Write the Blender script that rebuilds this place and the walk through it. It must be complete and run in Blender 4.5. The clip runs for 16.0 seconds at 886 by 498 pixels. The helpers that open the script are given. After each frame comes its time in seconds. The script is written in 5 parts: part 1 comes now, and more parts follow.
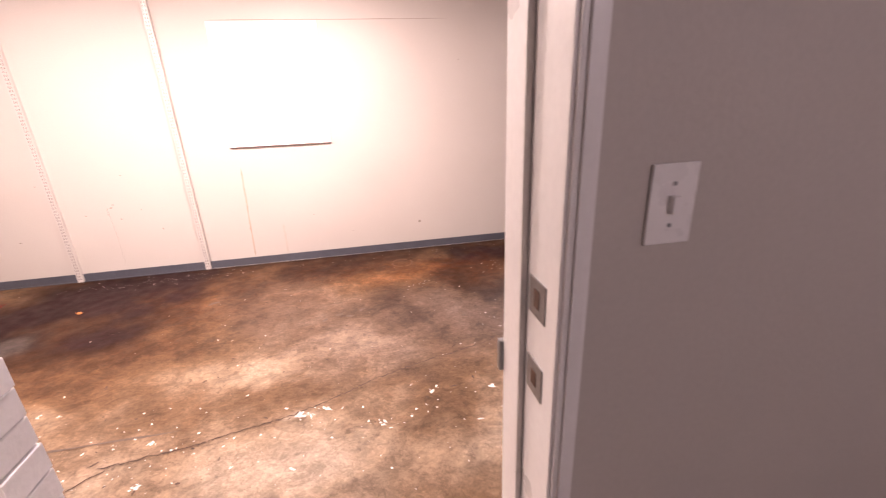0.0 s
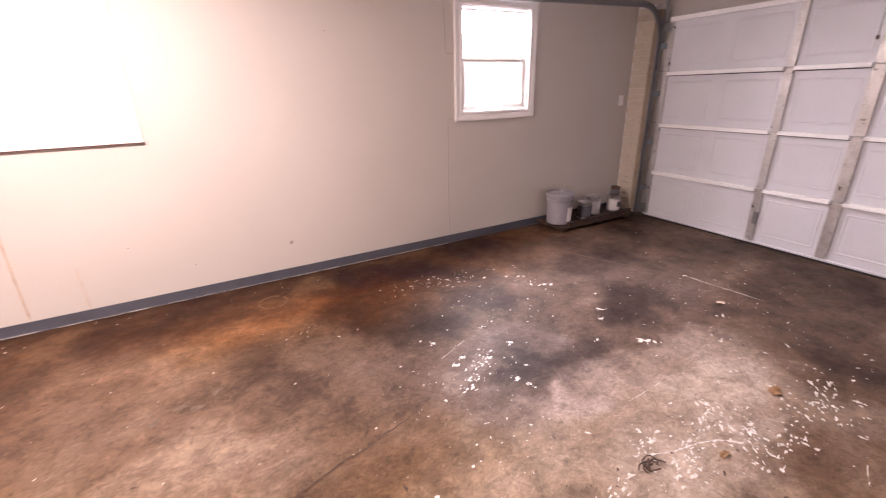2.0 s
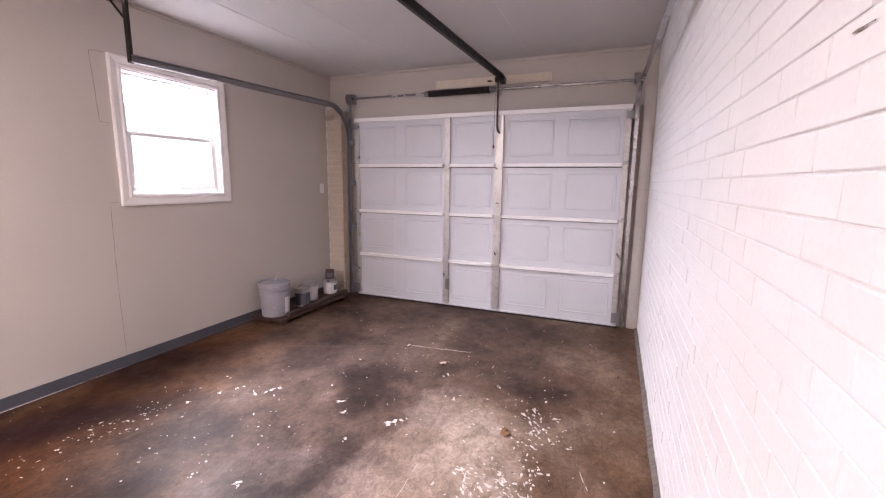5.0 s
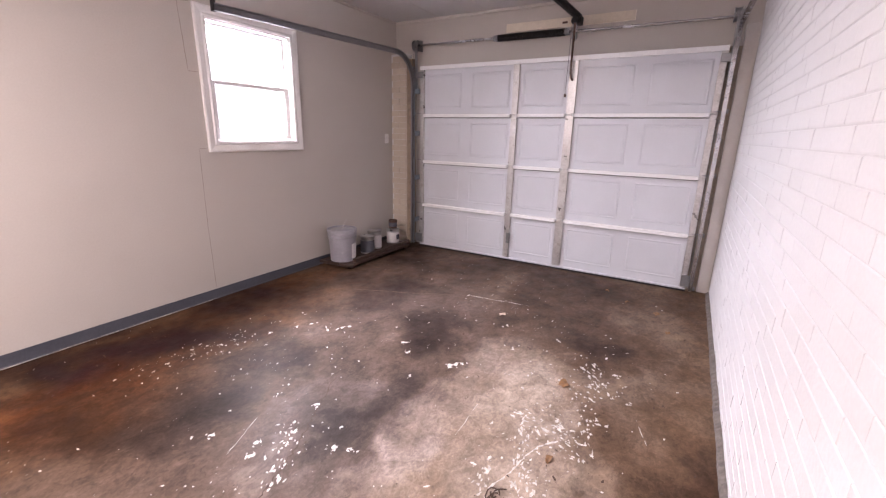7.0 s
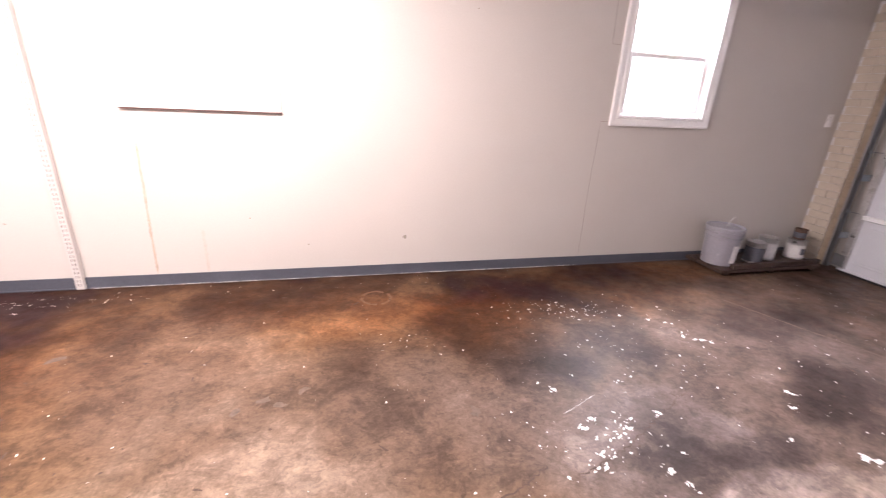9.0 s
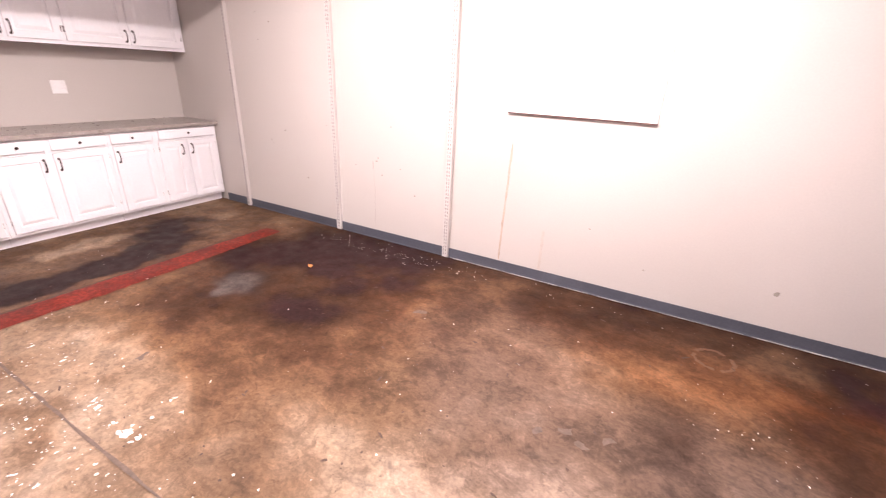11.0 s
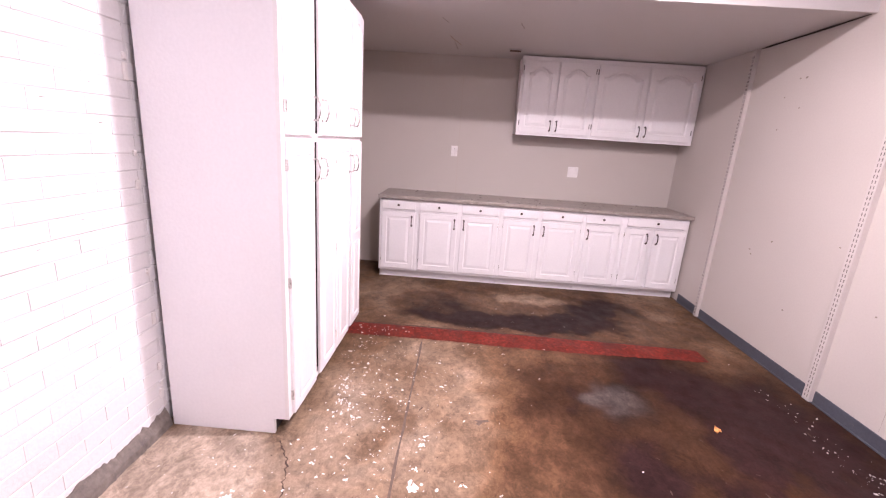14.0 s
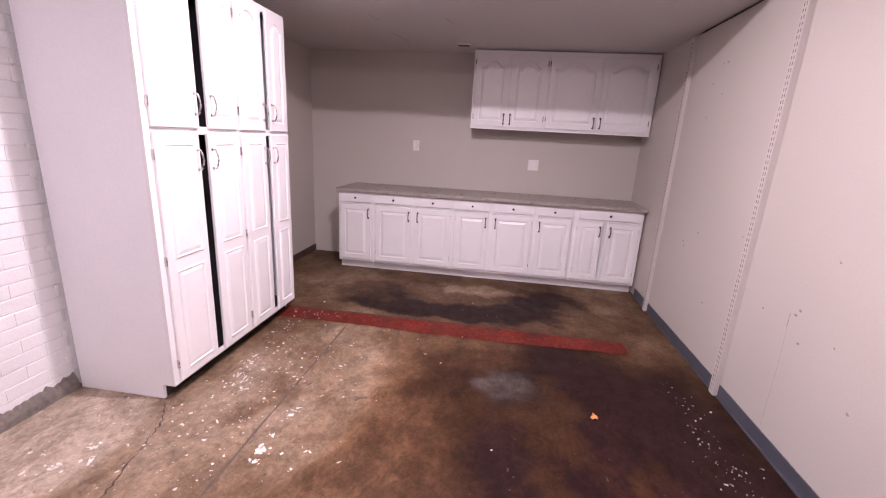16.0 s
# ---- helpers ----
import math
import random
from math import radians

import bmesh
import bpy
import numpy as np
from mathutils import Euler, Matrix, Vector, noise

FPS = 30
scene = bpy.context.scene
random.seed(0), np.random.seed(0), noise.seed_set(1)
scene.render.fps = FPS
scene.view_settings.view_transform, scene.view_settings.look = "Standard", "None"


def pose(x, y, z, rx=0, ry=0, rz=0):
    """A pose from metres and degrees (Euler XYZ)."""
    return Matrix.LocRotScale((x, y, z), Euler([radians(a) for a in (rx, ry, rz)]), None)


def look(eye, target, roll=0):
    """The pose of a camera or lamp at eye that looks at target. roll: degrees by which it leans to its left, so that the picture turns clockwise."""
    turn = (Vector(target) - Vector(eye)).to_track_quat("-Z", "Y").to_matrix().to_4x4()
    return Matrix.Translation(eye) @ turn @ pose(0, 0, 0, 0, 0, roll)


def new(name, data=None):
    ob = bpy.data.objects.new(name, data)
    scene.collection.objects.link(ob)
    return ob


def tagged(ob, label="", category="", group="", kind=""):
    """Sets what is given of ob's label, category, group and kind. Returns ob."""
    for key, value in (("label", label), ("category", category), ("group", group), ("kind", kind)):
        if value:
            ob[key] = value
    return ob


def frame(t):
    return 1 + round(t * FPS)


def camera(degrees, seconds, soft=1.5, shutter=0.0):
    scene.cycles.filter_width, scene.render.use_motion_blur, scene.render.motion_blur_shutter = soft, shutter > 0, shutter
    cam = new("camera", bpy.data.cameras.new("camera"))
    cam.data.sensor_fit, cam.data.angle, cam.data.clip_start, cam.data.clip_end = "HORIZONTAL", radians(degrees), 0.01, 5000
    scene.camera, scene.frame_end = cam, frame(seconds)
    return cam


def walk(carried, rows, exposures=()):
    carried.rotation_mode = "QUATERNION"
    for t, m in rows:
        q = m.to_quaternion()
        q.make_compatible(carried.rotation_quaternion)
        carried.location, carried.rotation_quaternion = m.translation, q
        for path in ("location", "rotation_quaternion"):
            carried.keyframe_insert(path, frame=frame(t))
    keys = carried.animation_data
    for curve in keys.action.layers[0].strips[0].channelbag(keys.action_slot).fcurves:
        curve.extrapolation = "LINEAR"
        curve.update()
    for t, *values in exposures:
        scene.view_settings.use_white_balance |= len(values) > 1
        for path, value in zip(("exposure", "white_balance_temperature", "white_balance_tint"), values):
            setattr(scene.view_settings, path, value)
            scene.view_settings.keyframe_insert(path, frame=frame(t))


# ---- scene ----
# path: seconds, eye, target, roll
cam = camera(93.3, 16.0, soft=1.2, shutter=0.2)
PATH = [
    (0, (5.323, -4.596, 1.635), (5.659, -2.745, 0.956), -2.4),
    (0.5, (5.311, -4.342, 1.604), (5.369, -2.46, 0.93), -4.7),
    (1, (5.282, -4.075, 1.585), (5.545, -2.206, 0.922), -0.4),
    (1.5, (5.278, -3.876, 1.599), (5.832, -2.114, 0.833), 0.1),
    (2, (5.417, -3.692, 1.552), (6.305, -2.05, 0.835), -1.6),
    (2.5, (5.512, -3.592, 1.503), (6.855, -2.341, 0.708), 0.5),
    (3, (5.518, -3.484, 1.418), (7.25, -2.678, 0.826), -0.5),
    (3.5, (5.536, -3.448, 1.426), (7.324, -2.69, 0.948), 0.7),
    (4, (5.578, -3.462, 1.443), (7.405, -2.759, 1.032), 0.8),
    (4.2, (5.567, -3.47, 1.445), (7.409, -2.793, 1.061), 0.7),
    (6.3, (5.576, -3.414, 1.476), (7.351, -2.519, 1.249), 0.6),
    (6.5, (5.559, -3.413, 1.48), (7.312, -2.508, 1.151), 0.5),
    (7, (5.522, -3.406, 1.426), (7.194, -2.446, 0.897), 1.3),
    (7.5, (5.5, -3.373, 1.395), (7.025, -2.246, 0.759), 2.0),
    (8, (5.497, -3.294, 1.396), (6.734, -1.858, 0.756), 2.4),
    (8.5, (5.465, -3.252, 1.42), (6.384, -1.601, 0.767), 2.7),
    (9, (5.423, -3.212, 1.409), (5.878, -1.389, 0.723), 2.8),
    (11.3, (5.1, -2.983, 1.48), (4.071, -1.455, 0.702), 2.5),
    (11.5, (5.032, -2.973, 1.44), (3.891, -1.526, 0.663), 2.5),
    (12, (4.872, -2.9, 1.435), (3.335, -1.86, 0.692), 2.8),
    (12.5, (4.79, -2.776, 1.402), (3.033, -2.18, 0.656), 3.2),
    (13, (4.868, -2.691, 1.426), (2.993, -2.352, 0.818), 2.1),
    (13.5, (4.921, -2.578, 1.469), (3.001, -2.378, 0.946), 2.0),
    (14, (4.885, -2.348, 1.466), (2.949, -2.418, 0.969), 3.9),
    (14.5, (4.902, -2.135, 1.457), (2.984, -2.324, 0.922), 0.6),
    (15, (4.999, -1.886, 1.469), (3.085, -2.112, 0.934), 2.3),
    (15.5, (5.004, -1.702, 1.482), (3.083, -1.876, 0.951), 0.9),
    (16, (4.923, -1.448, 1.472), (3.006, -1.699, 0.959), 3.1),
]
EXPOSURES = [(0.0, 0.88, 7150, 30), (2.5, 0.64, 6850, 26), (4, 0.77, 6450, 22), (6.5, 0.74, 6400, 21), (9, 1.08, 6300, 18), (11.5, 0.9, 6350, 23), (12.5, 0.94, 6200, 23), (14.5, 0.34, 6100, 31), (16, 0.04, 6100, 31)]
walk(cam, [(t, look(eye, target, roll)) for t, eye, target, roll in PATH], exposures=EXPOSURES)

# ---- light ----
world = bpy.data.worlds.new("sky")
scene.world = world
world.use_nodes = True
wn = world.node_tree.nodes
sky = wn.new("ShaderNodeTexSky")
sky.sky_type, sky.sun_disc, sky.sun_elevation, sky.sun_rotation = "NISHITA", False, radians(38), radians(200)
wn["Background"].inputs[1].default_value = 0.12
world.node_tree.links.new(sky.outputs[0], wn["Background"].inputs[0])


def lamp(name, kind, energy, colour, where, aim=None, **settings):
    data = bpy.data.lights.new(name, kind)
    data.energy, data.color = energy, colour
    for key, value in settings.items():
        if key == "size":
            data.size = value
        if key == "size_y":
            data.shape, data.size_y = "RECTANGLE", value
        if key == "radius":
            data.shadow_soft_size = value
        if key == "angle":
            data.angle = value
    ob = new(name, data)
    ob.matrix_world = look(where, aim) if aim else Matrix.Translation(where)
    return ob


LAMPS = [(2.93, -1.85, 35.0, 68.0, 0.07), (4.85, -1.5, 24.0, 72.0, 0.16)]   # x, y, watts of the bulb and of its glass bowl, size
lamp("sun", "SUN", 0.8, (1.0, 0.95, 0.88), (5, -12, 12), (5, 0, 0), angle=radians(10))
lamp("window_daylight", "AREA", 290.0, (0.92, 0.94, 1.0), (8.07, 0.55, 2.5), (7.95, -2.6, 0.5), size=1.0, size_y=0.9)
for x, y, watts, bowl, wide in LAMPS:
    lamp("ceiling_bulb", "POINT", watts, (1.0, 0.91, 0.84), (x, y, 2.655), radius=wide / 3)
    lamp("ceiling_bowl", "AREA", bowl, (1.0, 0.91, 0.84), (x, y, 2.645), (x, y, 0), size=wide, size_y=wide)
# unseen lamp, added to light the house wall beside the doorway
lamp("house_fill", "POINT", 17.5, (0.9, 0.87, 0.96), (6.45, -6.2, 2.35), radius=0.12)


# ---- materials ----
def material(name, colour, rough=0.6, metal=0.0, vary=0.12, scale=6.0, fine=60.0, bump=0.05, stain=None, stain_at=0.6, spec=0.5, island=False, attribute=None):
    """Two scales of noise on the colour, an optional stain colour, gloss that varies and a fine relief."""
    m = bpy.data.materials.new(name)
    m.use_nodes = True
    n, link = m.node_tree.nodes, m.node_tree.links.new
    bsdf = n["Principled BSDF"]
    bsdf.inputs["Metallic"].default_value = metal
    bsdf.inputs["Specular IOR Level"].default_value = spec
    coord = n.new("ShaderNodeTexCoord")
    geo = n.new("ShaderNodeNewGeometry")
    big, small = n.new("ShaderNodeTexNoise"), n.new("ShaderNodeTexNoise")
    big.inputs["Scale"].default_value, big.inputs["Detail"].default_value = scale, 5
    small.inputs["Scale"].default_value, small.inputs["Detail"].default_value = fine, 6
    for t in (big, small):
        link(geo.outputs["Position"], t.inputs["Vector"])
    mix = n.new("ShaderNodeMath")
    mix.operation = "ADD"
    link(big.outputs[0], mix.inputs[0])
    link(small.outputs[0], mix.inputs[1])
    span = n.new("ShaderNodeMapRange")
    span.inputs["From Min"].default_value, span.inputs["From Max"].default_value = 0.6, 1.4
    span.inputs["To Min"].default_value, span.inputs["To Max"].default_value = 1 - vary, 1 + vary
    link(mix.outputs[0], span.inputs["Value"])
    tint = n.new("ShaderNodeVectorMath")
    tint.operation = "SCALE"
    tint.inputs[0].default_value = colour
    if attribute:
        att = n.new("ShaderNodeAttribute")
        att.attribute_name = attribute
        link(att.outputs["Color"], tint.inputs[0])
    link(span.outputs[0], tint.inputs["Scale"])
    out = tint.outputs[0]
    if island:
        info = n.new("ShaderNodeObjectInfo")
        both = n.new("ShaderNodeMath")
        both.operation = "ADD"
        link(info.outputs["Random"], both.inputs[0])
        link(geo.outputs["Random Per Island"], both.inputs[1])
        r = n.new("ShaderNodeMapRange")
        r.inputs["From Max"].default_value = 2.0
        r.inputs["To Min"].default_value, r.inputs["To Max"].default_value = 0.96, 1.03
        link(both.outputs[0], r.inputs["Value"])
        s2 = n.new("ShaderNodeVectorMath")
        s2.operation = "SCALE"
        link(out, s2.inputs[0])
        link(r.outputs[0], s2.inputs["Scale"])
        out = s2.outputs[0]
    if stain:
        blot = n.new("ShaderNodeTexNoise")
        blot.inputs["Scale"].default_value, blot.inputs["Detail"].default_value, blot.inputs["Roughness"].default_value = scale * 1.7, 8, 0.7
        link(geo.outputs["Position"], blot.inputs["Vector"])
        ramp = n.new("ShaderNodeMapRange")
        ramp.inputs["From Min"].default_value, ramp.inputs["From Max"].default_value = stain_at, stain_at + 0.12
        link(blot.outputs[0], ramp.inputs["Value"])
        mx = n.new("ShaderNodeMix")
        mx.data_type = "RGBA"
        link(ramp.outputs[0], mx.inputs["Factor"])
        link(out, mx.inputs[6])
        mx.inputs[7].default_value = (*stain, 1)
        out = mx.outputs[2]
    link(out, bsdf.inputs["Base Color"])
    gloss = n.new("ShaderNodeMapRange")
    gloss.inputs["From Min"].default_value, gloss.inputs["From Max"].default_value = 0.3, 0.7
    gloss.inputs["To Min"].default_value, gloss.inputs["To Max"].default_value = max(0.02, rough - 0.1), min(1.0, rough + 0.1)
    link(big.outputs[0], gloss.inputs["Value"])
    link(gloss.outputs[0], bsdf.inputs["Roughness"])
    if bump:
        b = n.new("ShaderNodeBump")
        b.inputs["Strength"].default_value, b.inputs["Distance"].default_value = min(1.0, bump * 4), 0.004
        link(small.outputs[0], b.inputs["Height"])
        link(b.outputs[0], bsdf.inputs["Normal"])
    return m


PAINT_WALL = material("greige_wall_paint", (0.5, 0.454, 0.42), 0.6, vary=0.05, scale=1.4, fine=90, bump=0.04)
def scuffed(m):
    """Long fine scratches and small pits over a trodden floor."""
    n, link = m.node_tree.nodes, m.node_tree.links.new
    bsdf = n["Principled BSDF"]
    out = bsdf.inputs["Base Color"].links[0].from_socket
    geo = n.new("ShaderNodeNewGeometry")
    for turn, squash, size, lo, hi, low, high in ((0.5, 9.0, 14.0, 0.6, 0.74, 1.0, 1.22), (2.1, 7.0, 11.0, 0.6, 0.76, 1.0, 0.78), (0.0, 1.0, 95.0, 0.38, 0.6, 0.88, 1.06), (1.0, 1.3, 22.0, 0.38, 0.62, 0.78, 1.18), (0.3, 1.2, 5.0, 0.42, 0.6, 0.84, 1.16), (0.8, 1.5, 3.4, 0.525, 0.55, 1.0, 0.84), (1.9, 1.2, 8.0, 0.6, 0.625, 1.0, 0.76), (0.2, 1.6, 13.0, 0.625, 0.66, 1.0, 1.3)):
        m1 = n.new("ShaderNodeMapping")
        m1.inputs["Rotation"].default_value = (0, 0, turn)
        m1.inputs["Scale"].default_value = (1, squash, 1)
        link(geo.outputs["Position"], m1.inputs["Vector"])
        tex = n.new("ShaderNodeTexNoise")
        tex.inputs["Scale"].default_value, tex.inputs["Detail"].default_value, tex.inputs["Roughness"].default_value = size, 7, 0.72
        tex.inputs["Distortion"].default_value = 0.9
        link(m1.outputs[0], tex.inputs["Vector"])
        r = n.new("ShaderNodeMapRange")
        r.inputs["From Min"].default_value, r.inputs["From Max"].default_value = lo, hi
        r.inputs["To Min"].default_value, r.inputs["To Max"].default_value = low, high
        link(tex.outputs[0], r.inputs["Value"])
        s = n.new("ShaderNodeVectorMath")
        s.operation = "SCALE"
        link(out, s.inputs[0])
        link(r.outputs[0], s.inputs["Scale"])
        out = s.outputs[0]
    link(out, bsdf.inputs["Base Color"])


PAINT_BRICK = material("white_masonry_paint", (0.72, 0.7, 0.71), 0.5, vary=0.05, scale=5, fine=70, bump=0.08, island=True, stain=(0.6, 0.57, 0.55), stain_at=0.68)
MORTAR = material("painted_mortar", (0.66, 0.64, 0.65), 0.6, vary=0.1, scale=9, fine=110, bump=0.2)
CEILING = material("white_ceiling_board", (0.58, 0.555, 0.55), 0.75, vary=0.04, scale=1.5, fine=120, bump=0.05)
WHITE_TRIM = material("white_gloss_trim", (0.78, 0.75, 0.74), 0.35, vary=0.05, scale=5, fine=60, bump=0.03)
CABINET = material("white_cabinet_paint", (0.8, 0.775, 0.79), 0.4, vary=0.035, scale=4, fine=55, bump=0.04)
CABINET_SIDE = material("pale_grey_cabinet_side", (0.82, 0.8, 0.835), 0.5, vary=0.04, scale=2.5, fine=70, bump=0.05)
BASE_VINYL = material("slate_grey_vinyl_base", (0.068, 0.071, 0.089), 0.5, vary=0.18, scale=5, fine=80, bump=0.04, stain=(0.17, 0.15, 0.14), stain_at=0.66)
BOARD = material("white_primed_board", (0.86, 0.85, 0.84), 0.5, vary=0.02, scale=3, fine=60, bump=0.02)
CREAM_BRICK = material("cream_painted_brick", (0.56, 0.48, 0.4), 0.6, vary=0.1, scale=6, fine=70, bump=0.14, island=True)
CONCRETE = material("bare_concrete_curb", (0.15, 0.127, 0.112), 0.8, vary=0.4, scale=7, fine=50, bump=0.25, stain=(0.1, 0.085, 0.08), stain_at=0.55)
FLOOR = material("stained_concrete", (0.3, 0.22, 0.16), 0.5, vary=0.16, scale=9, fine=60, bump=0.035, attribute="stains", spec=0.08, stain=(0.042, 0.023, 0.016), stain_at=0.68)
scuffed(FLOOR)
DARK_GAP = material("dark_gap", (0.03, 0.025, 0.025), 0.9, vary=0.2, bump=0)
SEAM = material("wall_seam", (0.3, 0.26, 0.22), 0.8, vary=0.3, scale=12, bump=0)
PLAIN = material("plain_outer_wall", (0.4, 0.37, 0.34), 0.8, vary=0.1)
CARPET = material("house_floor", (0.3, 0.26, 0.22), 0.9, vary=0.2, scale=20, fine=200, bump=0.1)
GROUND = material("gravelly_ground", (0.16, 0.15, 0.12), 0.9, vary=0.3, scale=1.0, fine=20, bump=0.2)


# ---- building helpers ----
def box(bm, x0, x1, y0, y1, z0, z1, bevel=0.0):
    made = bmesh.ops.create_cube(bm, size=1.0)["verts"]
    for v in made:
        v.co = Vector((x0 + (v.co.x + 0.5) * (x1 - x0), y0 + (v.co.y + 0.5) * (y1 - y0), z0 + (v.co.z + 0.5) * (z1 - z0)))
    if bevel:
        edges = list({e for v in made for e in v.link_edges})
        bmesh.ops.bevel(bm, geom=edges, offset=bevel, segments=2, affect="EDGES", profile=0.6)
    return bm


def boxed(*args, **kw):
    return box(bmesh.new(), *args, **kw)


def rod(bm, a, b, r0, r1=None, sides=12, caps=True):
    a, b = Vector(a), Vector(b)
    m = Matrix.Translation((a + b) / 2) @ (b - a).to_track_quat("Z", "Y").to_matrix().to_4x4()
    bmesh.ops.create_cone(bm, cap_ends=caps, segments=sides, radius1=r0, radius2=r0 if r1 is None else r1, depth=(b - a).length, matrix=m)
    return bm


def sweep(bm, points, radius, sides=8):
    """A round tube through the points."""
    points = [Vector(p) for p in points]
    rings = []
    for i, p in enumerate(points):
        way = points[min(i + 1, len(points) - 1)] - points[max(i - 1, 0)]
        q = way.to_track_quat("Z", "Y")
        rings.append([bm.verts.new(p + q @ Vector((radius * math.cos(2 * math.pi * k / sides), radius * math.sin(2 * math.pi * k / sides), 0))) for k in range(sides)])
    for a, b in zip(rings, rings[1:]):
        for k in range(sides):
            bm.faces.new((a[k], a[(k + 1) % sides], b[(k + 1) % sides], b[k]))
    bm.faces.new(rings[0][::-1])
    bm.faces.new(rings[-1])
    return bm


def spun(bm, profile, centre, sides=32):
    """A turned body: (radius, height) pairs about a vertical axis."""
    rings = [[bm.verts.new(Vector(centre) + Vector((r * math.cos(2 * math.pi * k / sides), r * math.sin(2 * math.pi * k / sides), z))) for k in range(sides)] for r, z in profile]
    for a, b in zip(rings, rings[1:]):
        for k in range(sides):
            bm.faces.new((a[k], a[(k + 1) % sides], b[(k + 1) % sides], b[k]))
    bm.faces.new(rings[0][::-1])
    bm.faces.new(rings[-1])
    return bm


def origin(ob):
    at = Vector((0, 0, 0))
    while ob:
        at += ob.location
        ob = ob.parent
    return at


def mesh_of(name, bm, mat, shift=None, smooth=False):
    bmesh.ops.recalc_face_normals(bm, faces=bm.faces)
    if shift is not None:
        bmesh.ops.translate(bm, verts=bm.verts, vec=shift)
    me = bpy.data.meshes.new(name)
    bm.to_mesh(me)
    bm.free()
    me.materials.append(mat)
    if smooth:
        me.shade_smooth()
        me.set_sharp_from_angle(angle=radians(40))
    return me


def part(name, bm, mat, parent, label="", smooth=False):
    """One mesh under a thing or a part; bm in world places."""
    ob = new(name, mesh_of(name, bm, mat, -origin(parent), smooth))
    ob.parent = parent
    if label:
        tagged(ob, label)
    return ob


def structure(name, bm, mat, label="", category=""):
    return tagged(new(name, mesh_of(name, bm, mat)), label, category, kind="structure")


def thing(name, where, label, category, group="", kind=""):
    ob = new(name)
    ob.location, ob.empty_display_size = where, 0.1
    return tagged(ob, label, category, group, kind)


def single(name, bm, mat, label, category, group="", smooth=False):
    return tagged(new(name, mesh_of(name, bm, mat, None, smooth)), label, category, group)


# ---- the shell ----
LENGTH, WIDTH, HIGH, LOW, STEP = 10.168, 3.745, 2.74, 2.375, 2.04   # inner length and width, the two ceilings, where the lower one ends
DOOR_X0, DOOR_X1 = 4.585, 5.692    # brick opening to the house
ROOM_Y = -4.09                    # house side of that wall
WIN = (7.585, 8.56, 1.243, 2.342) # outer edge of the window casing
CAS = 0.085

# walls of the garage
bm = bmesh.new()
wx0, wx1, wz0, wz1 = WIN[0] + CAS - 0.01, WIN[1] - CAS + 0.01, WIN[2] + CAS - 0.01, WIN[3] - CAS + 0.01
for args in ((-0.2, wx0, 0, 0.16, -0.1, 2.95), (wx1, 10.4, 0, 0.16, -0.1, 2.95), (wx0, wx1, 0, 0.16, -0.1, wz0), (wx0, wx1, 0, 0.16, wz1, 2.95)):
    box(bm, *args)
wall_north = structure("wall_north", bm, PAINT_WALL, "long greige painted panel wall with seams and rust stains", "wall")
wall_west = structure("wall_west", boxed(-0.16, 0, -3.9, 0.0, -0.1, 2.95), PAINT_WALL, "greige painted wall behind the white cabinets", "wall")
wall_south_plain = structure("wall_south", boxed(0, 1.72, -3.87, -WIDTH, -0.1, 2.95), PAINT_WALL, "greige painted wall beside the tall cabinet", "wall")
part("baseboard", boxed(0.0, 1.72, -WIDTH, -WIDTH + 0.012, 0, 0.08), material("dark_brown_base", (0.06, 0.035, 0.03), 0.5), wall_south_plain)
bm = bmesh.new()
BACK = -WIDTH - 0.003
box(bm, 1.72, DOOR_X0 - 0.0, -3.868, BACK, -0.1, 2.95)
box(bm, DOOR_X1 - 0.0, 10.4, -3.868, BACK, -0.1, 2.95)
box(bm, DOOR_X0, DOOR_X1, -3.868, BACK, 2.2, 2.95)
wall_brick = structure("wall_south_brick", bm, MORTAR, "white painted brick wall with flaking paint at the foot", "wall")
bm = bmesh.new()
box(bm, 10.168, 10.4, -3.9, 0.0, 2.2, 2.95)
box(bm, 10.168, 10.4, -0.42, 0.0, -0.1, 2.2)
box(bm, 10.168, 10.4, -3.9, -3.57, -0.1, 2.2)
wall_east = structure("wall_east", bm, PAINT_WALL, "greige painted wall over the garage door", "wall")
# ceilings
ceiling = structure("ceiling", boxed(STEP, 10.4, -3.9, 0.16, HIGH, HIGH + 0.12), CEILING, "white board ceiling with taped seams", "ceiling")
bm = boxed(-0.16, STEP - 0.02, -3.9, 0.0, LOW, LOW + 0.05)
box(bm, STEP - 0.02, STEP, -WIDTH, 0.0, LOW - 0.012, HIGH)
structure("ceiling_lower", bm, CEILING, "lower white board ceiling over the cabinets", "ceiling")
structure("roof", boxed(-0.3, 10.6, -7.4, 0.3, 2.95, 3.1), PLAIN, "flat roof", "roof")
# house room behind the camera
bm = bmesh.new()
OPEN_X0, OPEN_X1 = 4.64, 5.577     # door frame's clear opening
box(bm, 3.0, OPEN_X0 - 0.04, ROOM_Y, -3.87, -0.1, 2.95)
box(bm, OPEN_X1 + 0.04, 7.0, ROOM_Y, -3.87, -0.1, 2.95)
box(bm, OPEN_X0 - 0.04, OPEN_X1 + 0.04, ROOM_Y, -3.87, 2.24, 2.95)
structure("wall_house_north", bm, PAINT_WALL, "greige painted wall beside the door to the garage", "wall")
structure("wall_house_east", boxed(7.0, 7.12, -7.3, -3.83, -0.1, 2.95), PAINT_WALL, "plain greige wall", "wall")
